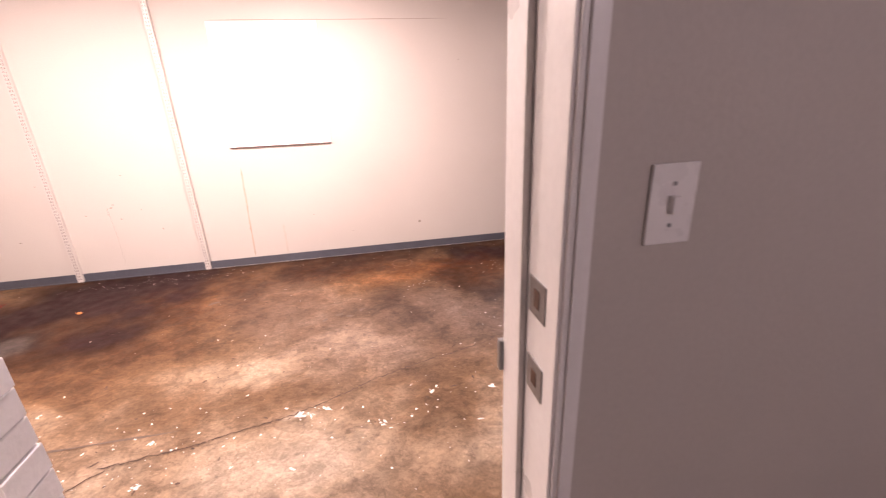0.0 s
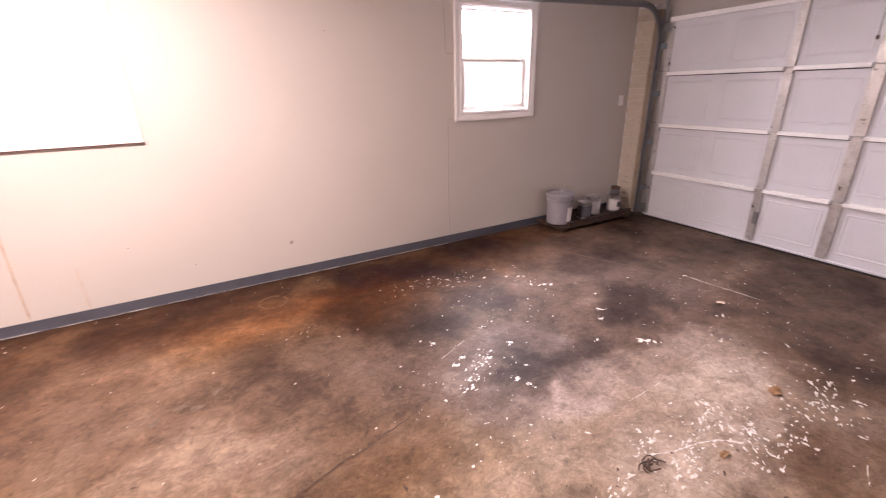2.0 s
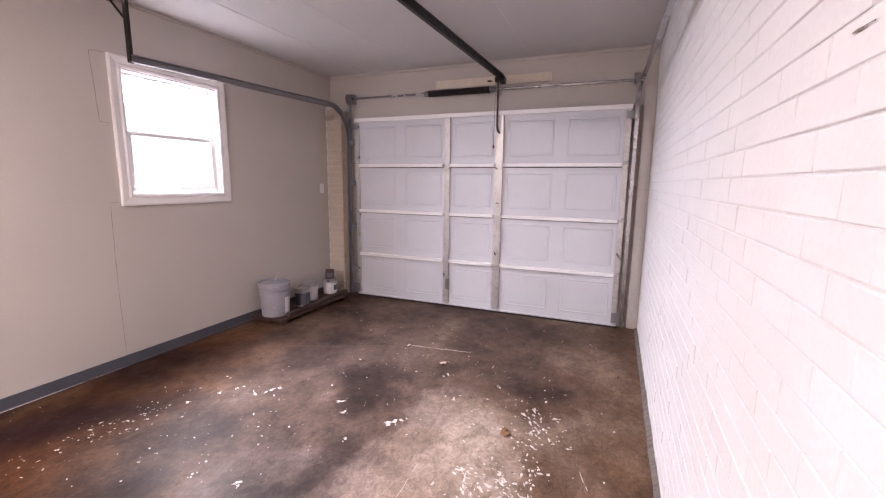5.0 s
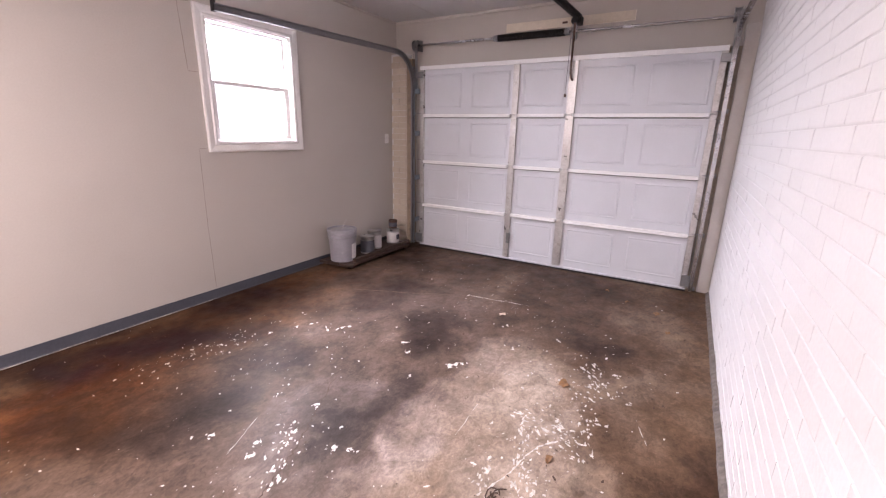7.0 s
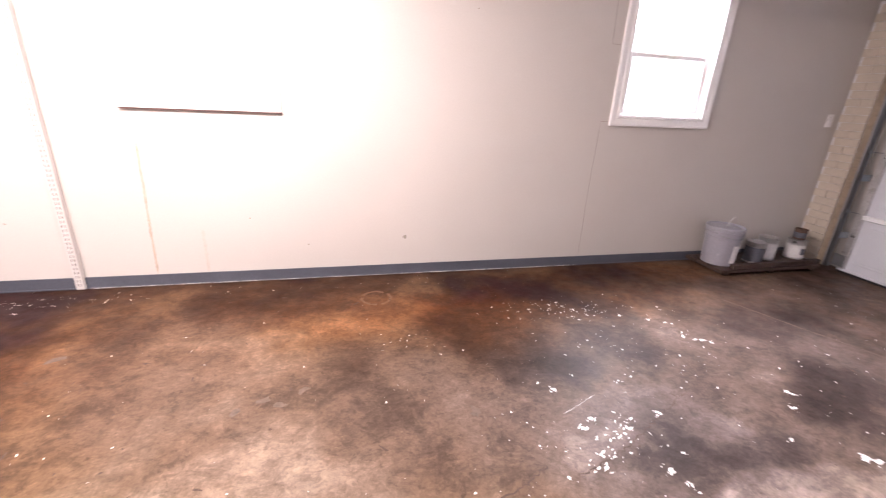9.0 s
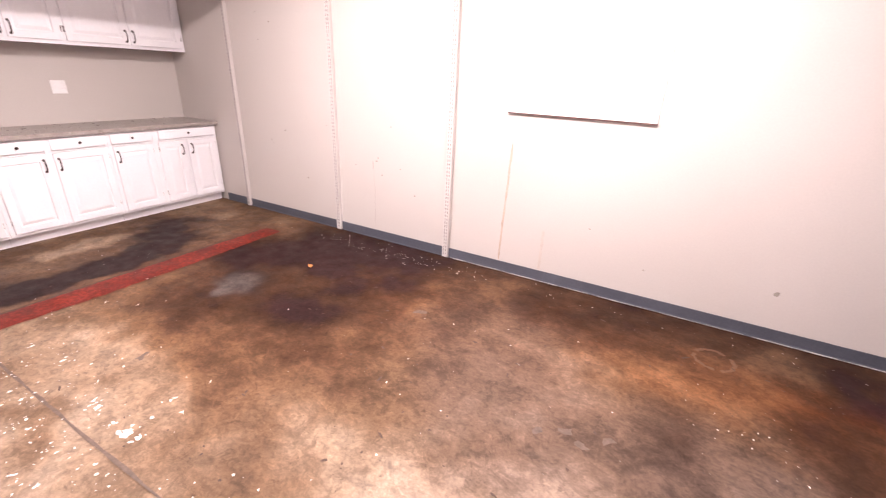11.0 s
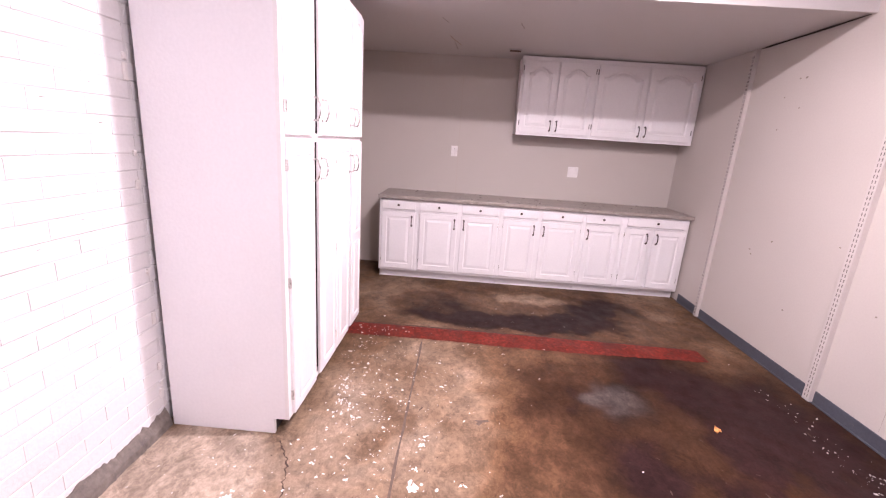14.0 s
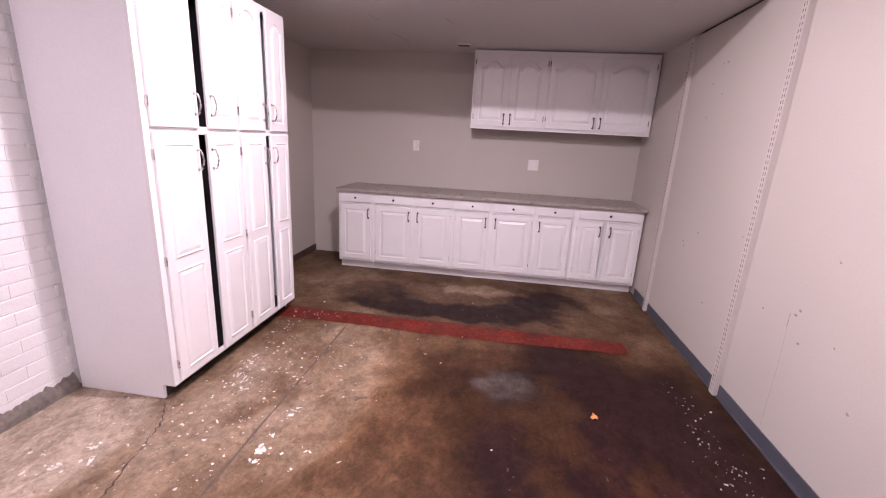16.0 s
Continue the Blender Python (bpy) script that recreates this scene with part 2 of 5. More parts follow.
structure("wall_house_west", boxed(2.88, 3.0, -7.3, -3.83, -0.1, 2.95), PAINT_WALL, "plain greige wall", "wall")
structure("wall_house_south", boxed(3.0, 7.0, -7.3, -7.18, -0.1, 2.95), PAINT_WALL, "plain greige wall", "wall")
structure("ceiling_house", boxed(3.0, 7.0, -7.18, ROOM_Y, 2.55, 2.6), CEILING, "plain white ceiling", "ceiling")
structure("floor_house", boxed(3.0, 7.0, -7.18, -3.83, -0.1, 0.14), CARPET, "plain floor of the room before the garage", "floor")
structure("threshold", boxed(DOOR_X0 + 0.012, DOOR_X1, -3.83, -WIDTH - 0.01, -0.1, 0.13, bevel=0.004), CONCRETE, "bare concrete sill of the doorway", "threshold")
structure("ground", boxed(-300, 300, -300, 300, -0.4, -0.11), GROUND, "ground around the house", "ground")


# ---- garage floor, with its stains ----
def lattice(seed, nx, ny):
    return np.random.RandomState(seed).rand(nx, ny)


def field(x, y, size, seed):
    """Smooth value noise, 0 to 1."""
    g = lattice(seed, 128, 128)
    u, v = (x + 3) / size, (y + 8) / size
    i, j = np.floor(u).astype(int), np.floor(v).astype(int)
    f, h = u - i, v - j
    f, h = f * f * (3 - 2 * f), h * h * (3 - 2 * h)
    i, j = i % 127, j % 127
    return (g[i, j] * (1 - f) + g[i + 1, j] * f) * (1 - h) + (g[i, j + 1] * (1 - f) + g[i + 1, j + 1] * f) * h


def floor_colours(x, y):
    wx = x + 0.24 * (field(x, y, 0.4, 1) - 0.5) + 0.14 * (field(x, y, 0.13, 2) - 0.5) + 0.06 * (field(x, y, 0.05, 21) - 0.5)
    wy = y + 0.24 * (field(x, y, 0.4, 3) - 0.5) + 0.14 * (field(x, y, 0.13, 4) - 0.5) + 0.06 * (field(x, y, 0.05, 22) - 0.5)
    ax, ay = x * 0.8 + y * 0.6, y * 0.8 - x * 0.6
    bx, by = x + 0.05 * (field(x, y, 0.09, 23) - 0.5), y + 0.05 * (field(x, y, 0.09, 24) - 0.5)
    cloud = 0.34 * field(ax + 9, ay + 9, 0.6, 5) + 0.3 * field(bx, by, 0.3, 6) + 0.2 * field(ax + 9, ay + 9, 0.15, 7) + 0.1 * field(bx, by, 0.07, 8) + 0.06 * field(ax + 9, ay + 9, 0.034, 9)
    v = 0.42 + 0.72 * (cloud - 0.5)

    def mask(cx, cy, rx, ry, soft=0.45):
        d = np.sqrt(((wx - cx) / rx) ** 2 + ((wy - cy) / ry) ** 2)
        k = np.clip((1 + soft - d) / (2 * soft), 0, 1)
        return k * k * (3 - 2 * k)

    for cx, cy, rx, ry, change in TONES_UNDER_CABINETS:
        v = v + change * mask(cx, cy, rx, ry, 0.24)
    for cx, cy, rx, ry, change in TONES_STORE + TONES_PASSAGE + TONES_MIDDLE + TONES_OIL + TONES_WORN + TONES_PALE + TONES_PATCHES_AND_SCUFFS:
        v = v + change * mask(cx, cy, rx, ry)
    # darker band of uneven width along the foot of the north wall
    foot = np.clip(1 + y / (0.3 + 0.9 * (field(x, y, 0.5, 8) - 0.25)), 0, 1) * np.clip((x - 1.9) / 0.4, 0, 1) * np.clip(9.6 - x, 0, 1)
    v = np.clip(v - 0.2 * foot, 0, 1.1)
    steps = np.array([0.0, 0.22, 0.45, 0.7, 1.1])
    ramp = np.array([(0.026, 0.0125, 0.0085), (0.067, 0.035, 0.021), (0.149, 0.087, 0.05), (0.26, 0.179, 0.122), (0.44, 0.345, 0.27)])
    c = np.stack([np.interp(v, steps, ramp[:, i]) for i in range(3)], -1)
    for cx, cy, rx, ry, amount in FLOOR_GREY:
        k = (amount * mask(cx, cy, rx, ry))[:, None]
        lum = c.mean(-1, keepdims=True) * np.array([1.2, 0.96, 0.95])
        c = c * (1 - k) + lum * k
    k = (0.4 * mask(2.5, -1.36, 0.15, 0.11, 0.6))[:, None]
    c = c * (1 - k) + np.array([0.12, 0.112, 0.115]) * k
    for cx, cy, rx, ry, amount in FLOOR_RUST:
        k = (amount * mask(cx, cy, rx, ry))[:, None]
        c = c * (1 - k) + c * np.array([1.18, 0.87, 0.6]) * k
    return np.clip(c * 0.88, 0.01, 0.8)


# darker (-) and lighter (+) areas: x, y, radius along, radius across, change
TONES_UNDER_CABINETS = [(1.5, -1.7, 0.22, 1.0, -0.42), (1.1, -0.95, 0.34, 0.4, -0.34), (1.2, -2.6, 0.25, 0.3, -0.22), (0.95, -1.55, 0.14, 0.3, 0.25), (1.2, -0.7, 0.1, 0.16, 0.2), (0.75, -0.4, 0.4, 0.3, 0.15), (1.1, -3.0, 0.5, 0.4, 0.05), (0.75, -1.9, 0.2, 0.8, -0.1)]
TONES_STORE = [(4.7, -1.05, 2.9, 1.0, -0.06), (2.8, -0.9, 0.9, 0.9, -0.28), (3.2, -0.9, 0.8, 0.6, -0.05), (2.25, -0.45, 0.3, 0.35, -0.1), (2.7, -2.5, 0.9, 0.5, 0.26), (2.5, -1.32, 0.15, 0.13, 0.08), (3.75, -0.85, 0.3, 0.1, 0.08), (3.3, -0.62, 0.22, 0.08, 0.12)]
TONES_PASSAGE = [(3.5, -3.45, 0.5, 0.25, 0.36), (3.4, -2.95, 0.8, 0.4, 0.14), (3.25, -2.0, 0.25, 0.2, -0.1), (3.0, -2.75, 0.2, 0.1, -0.16), (4.4, -2.15, 0.35, 0.14, 0.12), (4.4, -2.85, 0.8, 0.3, 0.2), (4.65, -2.35, 0.25, 0.1, -0.15), (5.0, -1.9, 0.4, 0.12, 0.08)]
TONES_MIDDLE = [(5.6, -1.4, 0.7, 0.5, 0.05), (4.6, -1.5, 0.9, 0.9, 0.07), (5.4, -3.1, 0.8, 0.35, 0.18), (5.7, -0.35, 1.0, 0.25, -0.1), (4.6, -0.6, 0.6, 0.3, -0.08), (7.2, -0.45, 0.95, 0.32, -0.24), (6.7, -1.0, 0.7, 0.5, -0.17), (7.2, -1.35, 0.6, 0.4, -0.08), (6.0, -2.5, 0.5, 0.3, 0.08)]
TONES_OIL = [(6.78, -2.1, 0.28, 0.18, -0.2), (7.28, -2.12, 0.24, 0.14, -0.2), (8.0, -1.85, 0.3, 0.24, -0.18), (9.1, -2.3, 0.5, 0.25, -0.14), (8.4, -3.05, 0.3, 0.18, -0.16), (9.0, -0.9, 0.8, 0.4, -0.1), (9.8, -1.8, 0.25, 1.6, -0.1)]
TONES_WORN = [(6.9, -2.75, 0.9, 0.5, 0.22), (7.8, -2.55, 0.5, 0.3, 0.26), (7.5, -3.05, 0.8, 0.4, 0.2), (8.7, -3.3, 0.8, 0.3, 0.08)]
TONES_PALE = [(8.35, -0.95, 0.7, 0.5, -0.15), (9.3, -1.2, 0.5, 0.6, -0.08), (3.42, -3.45, 0.42, 0.3, 0.4), (3.5, -3.05, 0.3, 0.25, 0.18), (7.0, -2.8, 0.75, 0.42, 0.2), (6.84, -2.45, 0.17, 0.12, 0.28), (3.15, -2.8, 0.5, 0.3, 0.1), (6.3, -3.05, 0.6, 0.35, 0.16), (5.0, -2.95, 0.8, 0.4, 0.16), (2.62, -2.35, 0.3, 0.25, 0.12), (3.05, -2.75, 0.2, 0.12, -0.12), (1.45, -1.9, 0.16, 0.6, -0.1), (1.05, -1.0, 0.2, 0.25, -0.1)]
# the first four are broad darker or lighter patches, the rest small scuffs
TONES_PATCHES_AND_SCUFFS = [(2.2, -1.6, 0.5, 0.6, -0.07), (3.8, -1.3, 0.6, 0.6, -0.08), (6.4, -1.0, 0.9, 0.6, -0.06), (7.2, -2.85, 0.5, 0.3, 0.08), (7.05, -2.98, 0.28, 0.035, 0.3), (7.35, -2.95, 0.05, 0.16, 0.3), (7.5, -3.12, 0.25, 0.03, 0.25), (6.75, -2.92, 0.2, 0.03, 0.2), (6.5, -2.0, 0.2, 0.07, 0.22), (4.87, -2.59, 0.09, 0.03, 0.3)]
FLOOR_GREY = [(7.3, -1.6, 1.5, 0.8, 0.5), (9.2, -1.8, 1.2, 1.8, 0.3), (7.6, -2.9, 1.3, 0.7, 0.2), (5.3, -1.7, 0.8, 0.6, 0.3), (4.4, -1.0, 0.5, 0.5, 0.3), (2.5, -1.32, 0.2, 0.16, 0.8), (6.85, -2.1, 0.6, 0.4, 0.5), (2.5, -1.32, 0.2, 0.16, 0.3)]
FLOOR_RUST = [(6.1, -0.75, 0.7, 0.4, 0.45), (5.4, -0.55, 0.9, 0.35, 0.4), (6.2, -0.8, 0.35, 0.3, 0.5), (7.1, -0.5, 0.9, 0.4, 0.5), (8.3, -0.2, 0.5, 0.15, 0.6), (3.7, -0.8, 0.5, 0.2, 0.1), (2.9, -1.1, 1.1, 1.1, 0.35), (4.4, -0.7, 1.2, 0.6, 0.25)]
nx, ny = 690, 250
gx, gy = np.meshgrid(np.linspace(0, 10.4, nx), np.linspace(-3.77, 0.0, ny), indexing="ij")
vx, vy = gx.ravel(), gy.ravel()
vz = 0.003 * (field(vx, vy, 0.9, 11) - 0.5)
idx = np.arange(nx * ny).reshape(nx, ny)
quads = np.stack([idx[:-1, :-1], idx[1:, :-1], idx[1:, 1:], idx[:-1, 1:]], -1).reshape(-1, 4)
me = bpy.data.meshes.new("floor")
me.from_pydata(np.stack([vx, vy, vz], -1).tolist(), [], quads.tolist())
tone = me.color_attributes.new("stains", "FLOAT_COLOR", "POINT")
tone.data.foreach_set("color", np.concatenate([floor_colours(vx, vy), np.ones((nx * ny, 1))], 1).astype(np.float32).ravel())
me.materials.append(FLOOR)
me.shade_smooth()
floor = tagged(new("floor", me), "old oil-stained concrete floor with cracks and paint specks", "floor", kind="structure")
part("slab", boxed(0, 10.4, -3.9, 0.0, -0.1, -0.02), CONCRETE, floor)

# ---- more materials ----
GALV = material("galvanised_steel", (0.27, 0.27, 0.28), 0.4, metal=0.8, vary=0.15, scale=12, fine=90, bump=0.04, stain=(0.28, 0.25, 0.23), stain_at=0.6)
DARK_STEEL = material("dark_oiled_steel", (0.018, 0.015, 0.015), 0.6, metal=0.2, vary=0.3, scale=20, fine=90, bump=0.05)
DOOR_SKIN = material("white_embossed_door_skin", (0.59, 0.59, 0.635), 0.42, vary=0.06, scale=3, fine=140, bump=0.05, stain=(0.66, 0.62, 0.62), stain_at=0.7)
DOOR_STILE = material("worn_galvanised_stile", (0.52, 0.5, 0.5), 0.36, metal=0.7, vary=0.25, scale=9, fine=60, bump=0.05, stain=(0.36, 0.32, 0.3), stain_at=0.56)
DOOR_RAIL = material("white_door_rail", (0.84, 0.83, 0.84), 0.4, vary=0.05, scale=6, fine=60, bump=0.02)
BRIGHT_STEEL = material("bright_zinc_steel", (0.5, 0.5, 0.53), 0.22, metal=0.95, vary=0.15, scale=9, fine=80, bump=0.02)
OLD_JAMB = material("old_jamb_wood", (0.3, 0.24, 0.19), 0.8, vary=0.35, scale=14, fine=70, bump=0.15)
RAW_WOOD = material("old_raw_wood", (0.3, 0.23, 0.17), 0.75, vary=0.35, scale=14, fine=70, bump=0.15)
WET_WOOD = material("dark_wet_plank", (0.05, 0.027, 0.02), 0.6, vary=0.4, scale=16, fine=70, bump=0.2)
BRONZE = material("oil_rubbed_bronze", (0.07, 0.05, 0.045), 0.35, metal=0.8, vary=0.2, scale=40, bump=0)
NICKEL = material("brushed_nickel", (0.55, 0.52, 0.5), 0.28, metal=1.0, vary=0.1, scale=40, bump=0)
PLATE = material("white_plastic_plate", (0.8, 0.77, 0.76), 0.3, vary=0.03, scale=20, bump=0)
SLOT = material("dark_slot", (0.18, 0.16, 0.15), 0.8, vary=0.2, bump=0)
STRIP = material("cream_enamel_strip", (0.52, 0.475, 0.45), 0.4, vary=0.06, scale=9, bump=0.02)
PAIL = material("grey_plastic_pail", (0.29, 0.275, 0.31), 0.45, vary=0.1, scale=9, fine=60, bump=0.03, stain=(0.5, 0.48, 0.5), stain_at=0.64)
CAN = material("dented_tin_can", (0.55, 0.53, 0.53), 0.35, metal=0.7, vary=0.2, scale=20, fine=80, bump=0.04, stain=(0.2, 0.16, 0.14), stain_at=0.6)
LABEL_WHITE = material("paper_label", (0.72, 0.69, 0.69), 0.6, vary=0.1, scale=30, bump=0)
LABEL_DARK = material("dark_paper_label", (0.09, 0.09, 0.11), 0.6, vary=0.3, scale=30, bump=0)
RUSTY = material("rusty_tin", (0.1, 0.055, 0.04), 0.7, metal=0.3, vary=0.4, scale=25, bump=0.1)
RUST_RUN = material("rust_run", (0.43, 0.33, 0.26), 0.7, vary=0.3, scale=18, fine=80, bump=0, stain=(0.5, 0.4, 0.33), stain_at=0.52)
FAINT_RUN = material("faint_run", (0.49, 0.42, 0.37), 0.7, vary=0.1, scale=18, bump=0)
RED_PAINT = material("worn_red_floor_paint", (0.135, 0.019, 0.012), 0.6, vary=0.5, scale=5, fine=40, bump=0.06, spec=0.15, stain=(0.06, 0.02, 0.014), stain_at=0.56)
scuffed(RED_PAINT)
WHITE_SPLASH = material("white_paint_splash", (0.62, 0.58, 0.55), 0.5, vary=0.4, scale=30, bump=0)
CRACK = material("dirty_crack", (0.06, 0.035, 0.025), 0.9, vary=0.4, scale=30, bump=0)
JOINT = material("floor_joint", (0.1, 0.07, 0.055), 0.9, vary=0.4, scale=20, bump=0)
LEAF = material("dry_leaf", (0.24, 0.125, 0.055), 0.7, vary=0.3, scale=60, bump=0.05)
CHIP = material("tan_chip", (0.55, 0.43, 0.33), 0.7, vary=0.2, scale=60, bump=0.05)
KICK = material("black_toe_kick", (0.02, 0.016, 0.02), 0.7, vary=0.2, bump=0)


def counter_material():
    m = material("speckled_granite_laminate", (0.3, 0.26, 0.235), 0.35, vary=0.3, scale=18, fine=110, bump=0.02, stain=(0.62, 0.57, 0.54), stain_at=0.58)
    return m


GRANITE = counter_material()


def glass():
    m = bpy.data.materials.new("window_glass")
    m.use_nodes = True
    b = m.node_tree.nodes["Principled BSDF"]
    b.inputs["Transmission Weight"].default_value, b.inputs["Roughness"].default_value, b.inputs["IOR"].default_value = 1.0, 0.02, 1.1
    return m


GLASS = glass()


def glow(name, colour, strength):
    m = bpy.data.materials.new(name)
    m.use_nodes = True
    b = m.node_tree.nodes["Principled BSDF"]
    b.inputs["Base Color"].default_value = (0, 0, 0, 1)
    b.inputs["Emission Color"].default_value, b.inputs["Emission Strength"].default_value = (*colour, 1), strength
    return m


# bright overcast sky outside the window
structure("backdrop", boxed(5.6, 10.6, 1.3, 1.32, -0.05, 4.2), glow("white_sky", (0.95, 0.97, 1.0), 1.7), "bright white overcast sky", "sky")


# ---- ceiling lamps ----
def ceiling_lamp(x, y):
    lampholder = thing("ceiling_lamp", (x, y, HIGH), "round white flush ceiling lamp with a metal pan", "lamp", "ceiling lamps")
    part("pan", spun(bmesh.new(), [(0.02, HIGH - 0.001), (0.15, HIGH - 0.001), (0.155, HIGH - 0.012), (0.15, HIGH - 0.022), (0.02, HIGH - 0.022)], (x, y, 0)), WHITE_TRIM, lampholder, smooth=True)


for x, y, watts, bowl, wide in LAMPS:
    ceiling_lamp(x, y)


# ---- doorway from the house ----
def doorway():
    d = thing("door_1", (OPEN_X1, ROOM_Y, 0.14), "white painted door frame with two steel strike plates", "door frame", kind="structure")
    # right jamb with its stop, and the left one, head above
    part("jamb", boxed(OPEN_X1, OPEN_X1 + 0.035, ROOM_Y - 0.01, -3.9, 0.14, 2.22, bevel=0.002), WHITE_TRIM, d)
    part("door_stop", boxed(OPEN_X1 - 0.012, OPEN_X1, -3.985, -3.9, 0.14, 2.2, bevel=0.003), WHITE_TRIM, d)
    part("jamb", boxed(OPEN_X0 - 0.035, OPEN_X0, ROOM_Y - 0.01, -3.9, 0.14, 2.22, bevel=0.002), WHITE_TRIM, d)
    part("head", boxed(OPEN_X0 - 0.035, OPEN_X1 + 0.035, ROOM_Y - 0.01, -3.9, 2.22, 2.24), WHITE_TRIM, d)
    for x0, x1 in ((OPEN_X1 + 0.005, OPEN_X1 + 0.043), (OPEN_X0 - 0.043, OPEN_X0 - 0.005)):
        bm = boxed(x0, x1, ROOM_Y - 0.016, ROOM_Y - 0.0005, 0.14, 2.31, bevel=0.004)
        box(bm, x0 + 0.01, x0 + 0.03, ROOM_Y - 0.021, ROOM_Y - 0.015, 0.14, 2.3, bevel=0.002)
        part("casing", bm, WHITE_TRIM, d)
    part("casing", boxed(OPEN_X0 - 0.043, OPEN_X1 + 0.043, ROOM_Y - 0.0165, ROOM_Y - 0.0006, 2.312, 2.4, bevel=0.004), WHITE_TRIM, d)
    # moulding between the frame and the brick
    for x0, x1 in ((OPEN_X1 + 0.035, DOOR_X1 - 0.002), (DOOR_X0 + 0.014, OPEN_X0 - 0.035)):
        bm = boxed(x0, x1, -3.9, -3.869, 0.14, 2.24, bevel=0.004)
        part("brick_mould", bm, WHITE_TRIM, d)
    for z, hole in ((1.325, 0.012), (1.175, 0.01)):
        bm = boxed(OPEN_X1 - 0.002, OPEN_X1 + 0.001, -4.06, -4.0, z - 0.033, z + 0.033, bevel=0.0008)
        plate = part("strike_plate", bm, GALV, d, "dull steel strike plate")
        part("strike_hole", boxed(OPEN_X1 - 0.003, OPEN_X1 - 0.0022, -4.04, -4.02, z - hole - 0.004, z + hole + 0.004), RUSTY, plate)
    part("latch_keeper", boxed(OPEN_X1 - 0.02, OPEN_X1 - 0.0, -3.9, -3.885, 1.1, 1.17, bevel=0.003), GALV, d)


doorway()


def wall_plate(name, x, y, z, face, gang, kind, label):
    """A cover plate: face is the way that it looks (x, y); kind switch or outlet."""
    p = thing(name, (x, y, z), label, "switch" if kind == "switch" else "outlet")
    ax = Vector((face[1], -face[0], 0))
    out = Vector((face[0], face[1], 0))
    w = 0.036 if gang == 1 else 0.058

    def slab(u0, u1, v0, v1, n0, n1, bevel):
        bm = boxed(u0, u1, v0, v1, n0, n1, bevel=bevel)
        m = Matrix.Translation((x, y, z)) @ Matrix(((ax.x, 0, out.x, 0), (ax.y, 0, out.y, 0), (0, 1, 0, 0), (0, 0, 0, 1)))
        bmesh.ops.transform(bm, matrix=m, verts=bm.verts)
        return bm

    part("cover", slab(-w, w, -0.058, 0.058, 0.0005, 0.006, 0.002), PLATE, p)
    if kind == "switch":
        part("toggle", slab(-0.006, 0.006, -0.012, 0.014, 0.005, 0.016, 0.002), PLATE, p)
    elif kind == "outlet":
        for v in (-0.02, 0.02):
            part("socket", slab(-0.016, 0.016, v - 0.014, v + 0.014, 0.005, 0.0075, 0.002), PLATE, p)
    for v in (-0.03, 0.03):
        part("screw", slab(-0.003, 0.003, v - 0.003, v + 0.003, 0.005, 0.0068, 0.001), GALV, p)


wall_plate("light_switch", 5.742, ROOM_Y, 1.482, (0, -1), 1, "switch", "white plastic light switch beside the door frame")
wall_plate("light_switch", 0.0, -2.472, 1.37, (1, 0), 1, "switch", "white plastic light switch above the counter")
wall_plate("outlet_plate", 0.0, -1.116, 1.226, (1, 0), 2, "outlet", "square white double outlet plate above the counter")
wall_plate("light_switch", 9.94, 0.0, 1.357, (0, -1), 1, "switch", "white plastic switch beside the garage door")


# ---- north wall: shelf strips, board, base, runs ----
def slot_mesh():
    """A punched slot with rounded ends, seen as a dark recess; origin at its middle."""
    bm = bmesh.new()
    ring = [(0.0034 * math.cos(a), 0.0068 + 0.0034 * math.sin(a)) for a in (0, 0.79, 1.57, 2.36, 3.14)]
    ring += [(-u, -v) for u, v in ring]
    front = [bm.verts.new((u, 0.0, v)) for u, v in ring]
    back = [bm.verts.new((u * 0.9, 0.0012, v * 0.95)) for u, v in ring]
    bm.faces.new(front)
    for k in range(len(ring)):
        j = (k + 1) % len(ring)
        bm.faces.new((front[k], front[j], back[j], back[k]))
    return mesh_of("slot", bm, SLOT)


SLOT_MESH = slot_mesh()


def shelf_strip(x, top, w, singly, group="slotted shelf strips"):
    s = thing("shelf_strip", (x, -0.001, 0.0), "cream slotted steel shelf strip screwed to the wall", "shelf strip", group)
    d = 0.034
    bm = boxed(x - w, x + w, -d, -d + 0.003, 0.006, top, bevel=0.001)
    box(bm, x - w, x - w + 0.003, -d + 0.003, -0.0015, 0.006, top)
    box(bm, x + w - 0.003, x + w, -d + 0.003, -0.0015, 0.006, top)
    part("channel", bm, STRIP, s)
    joined = bmesh.new()
    z = 0.04
    while z < top - 0.03:
        for u in (-0.36 * w, 0.36 * w):
            if singly:
                ob = new("slot", SLOT_MESH)
                ob.parent, ob.location = s, (u, -d - 0.0002 + 0.001, z)
            else:
                box(joined, x + u - 0.0034, x + u + 0.0034, -d - 0.0004, -d + 0.0006, z - 0.01, z + 0.01)
        z += 0.031
    if singly:
        joined.free()
    else:
        tagged(part("slot_rows", joined, SLOT, s, "two rows of dark slots"), kind="stuff")
    for z in (0.12, 0.9, 1.7):
        bm = rod(bmesh.new(), (x, -d - 0.0025, z), (x, -d + 0.0005, z), 0.006, 0.007, sides=10)
        part("screw", bm, STRIP, s)
    return s


for x, top, w, singly in ((1.018, 2.36, 0.021, False), (2.376, 2.72, 0.026, True), (3.592, 2.72, 0.026, True)):
    shelf_strip(x, top, w, singly)

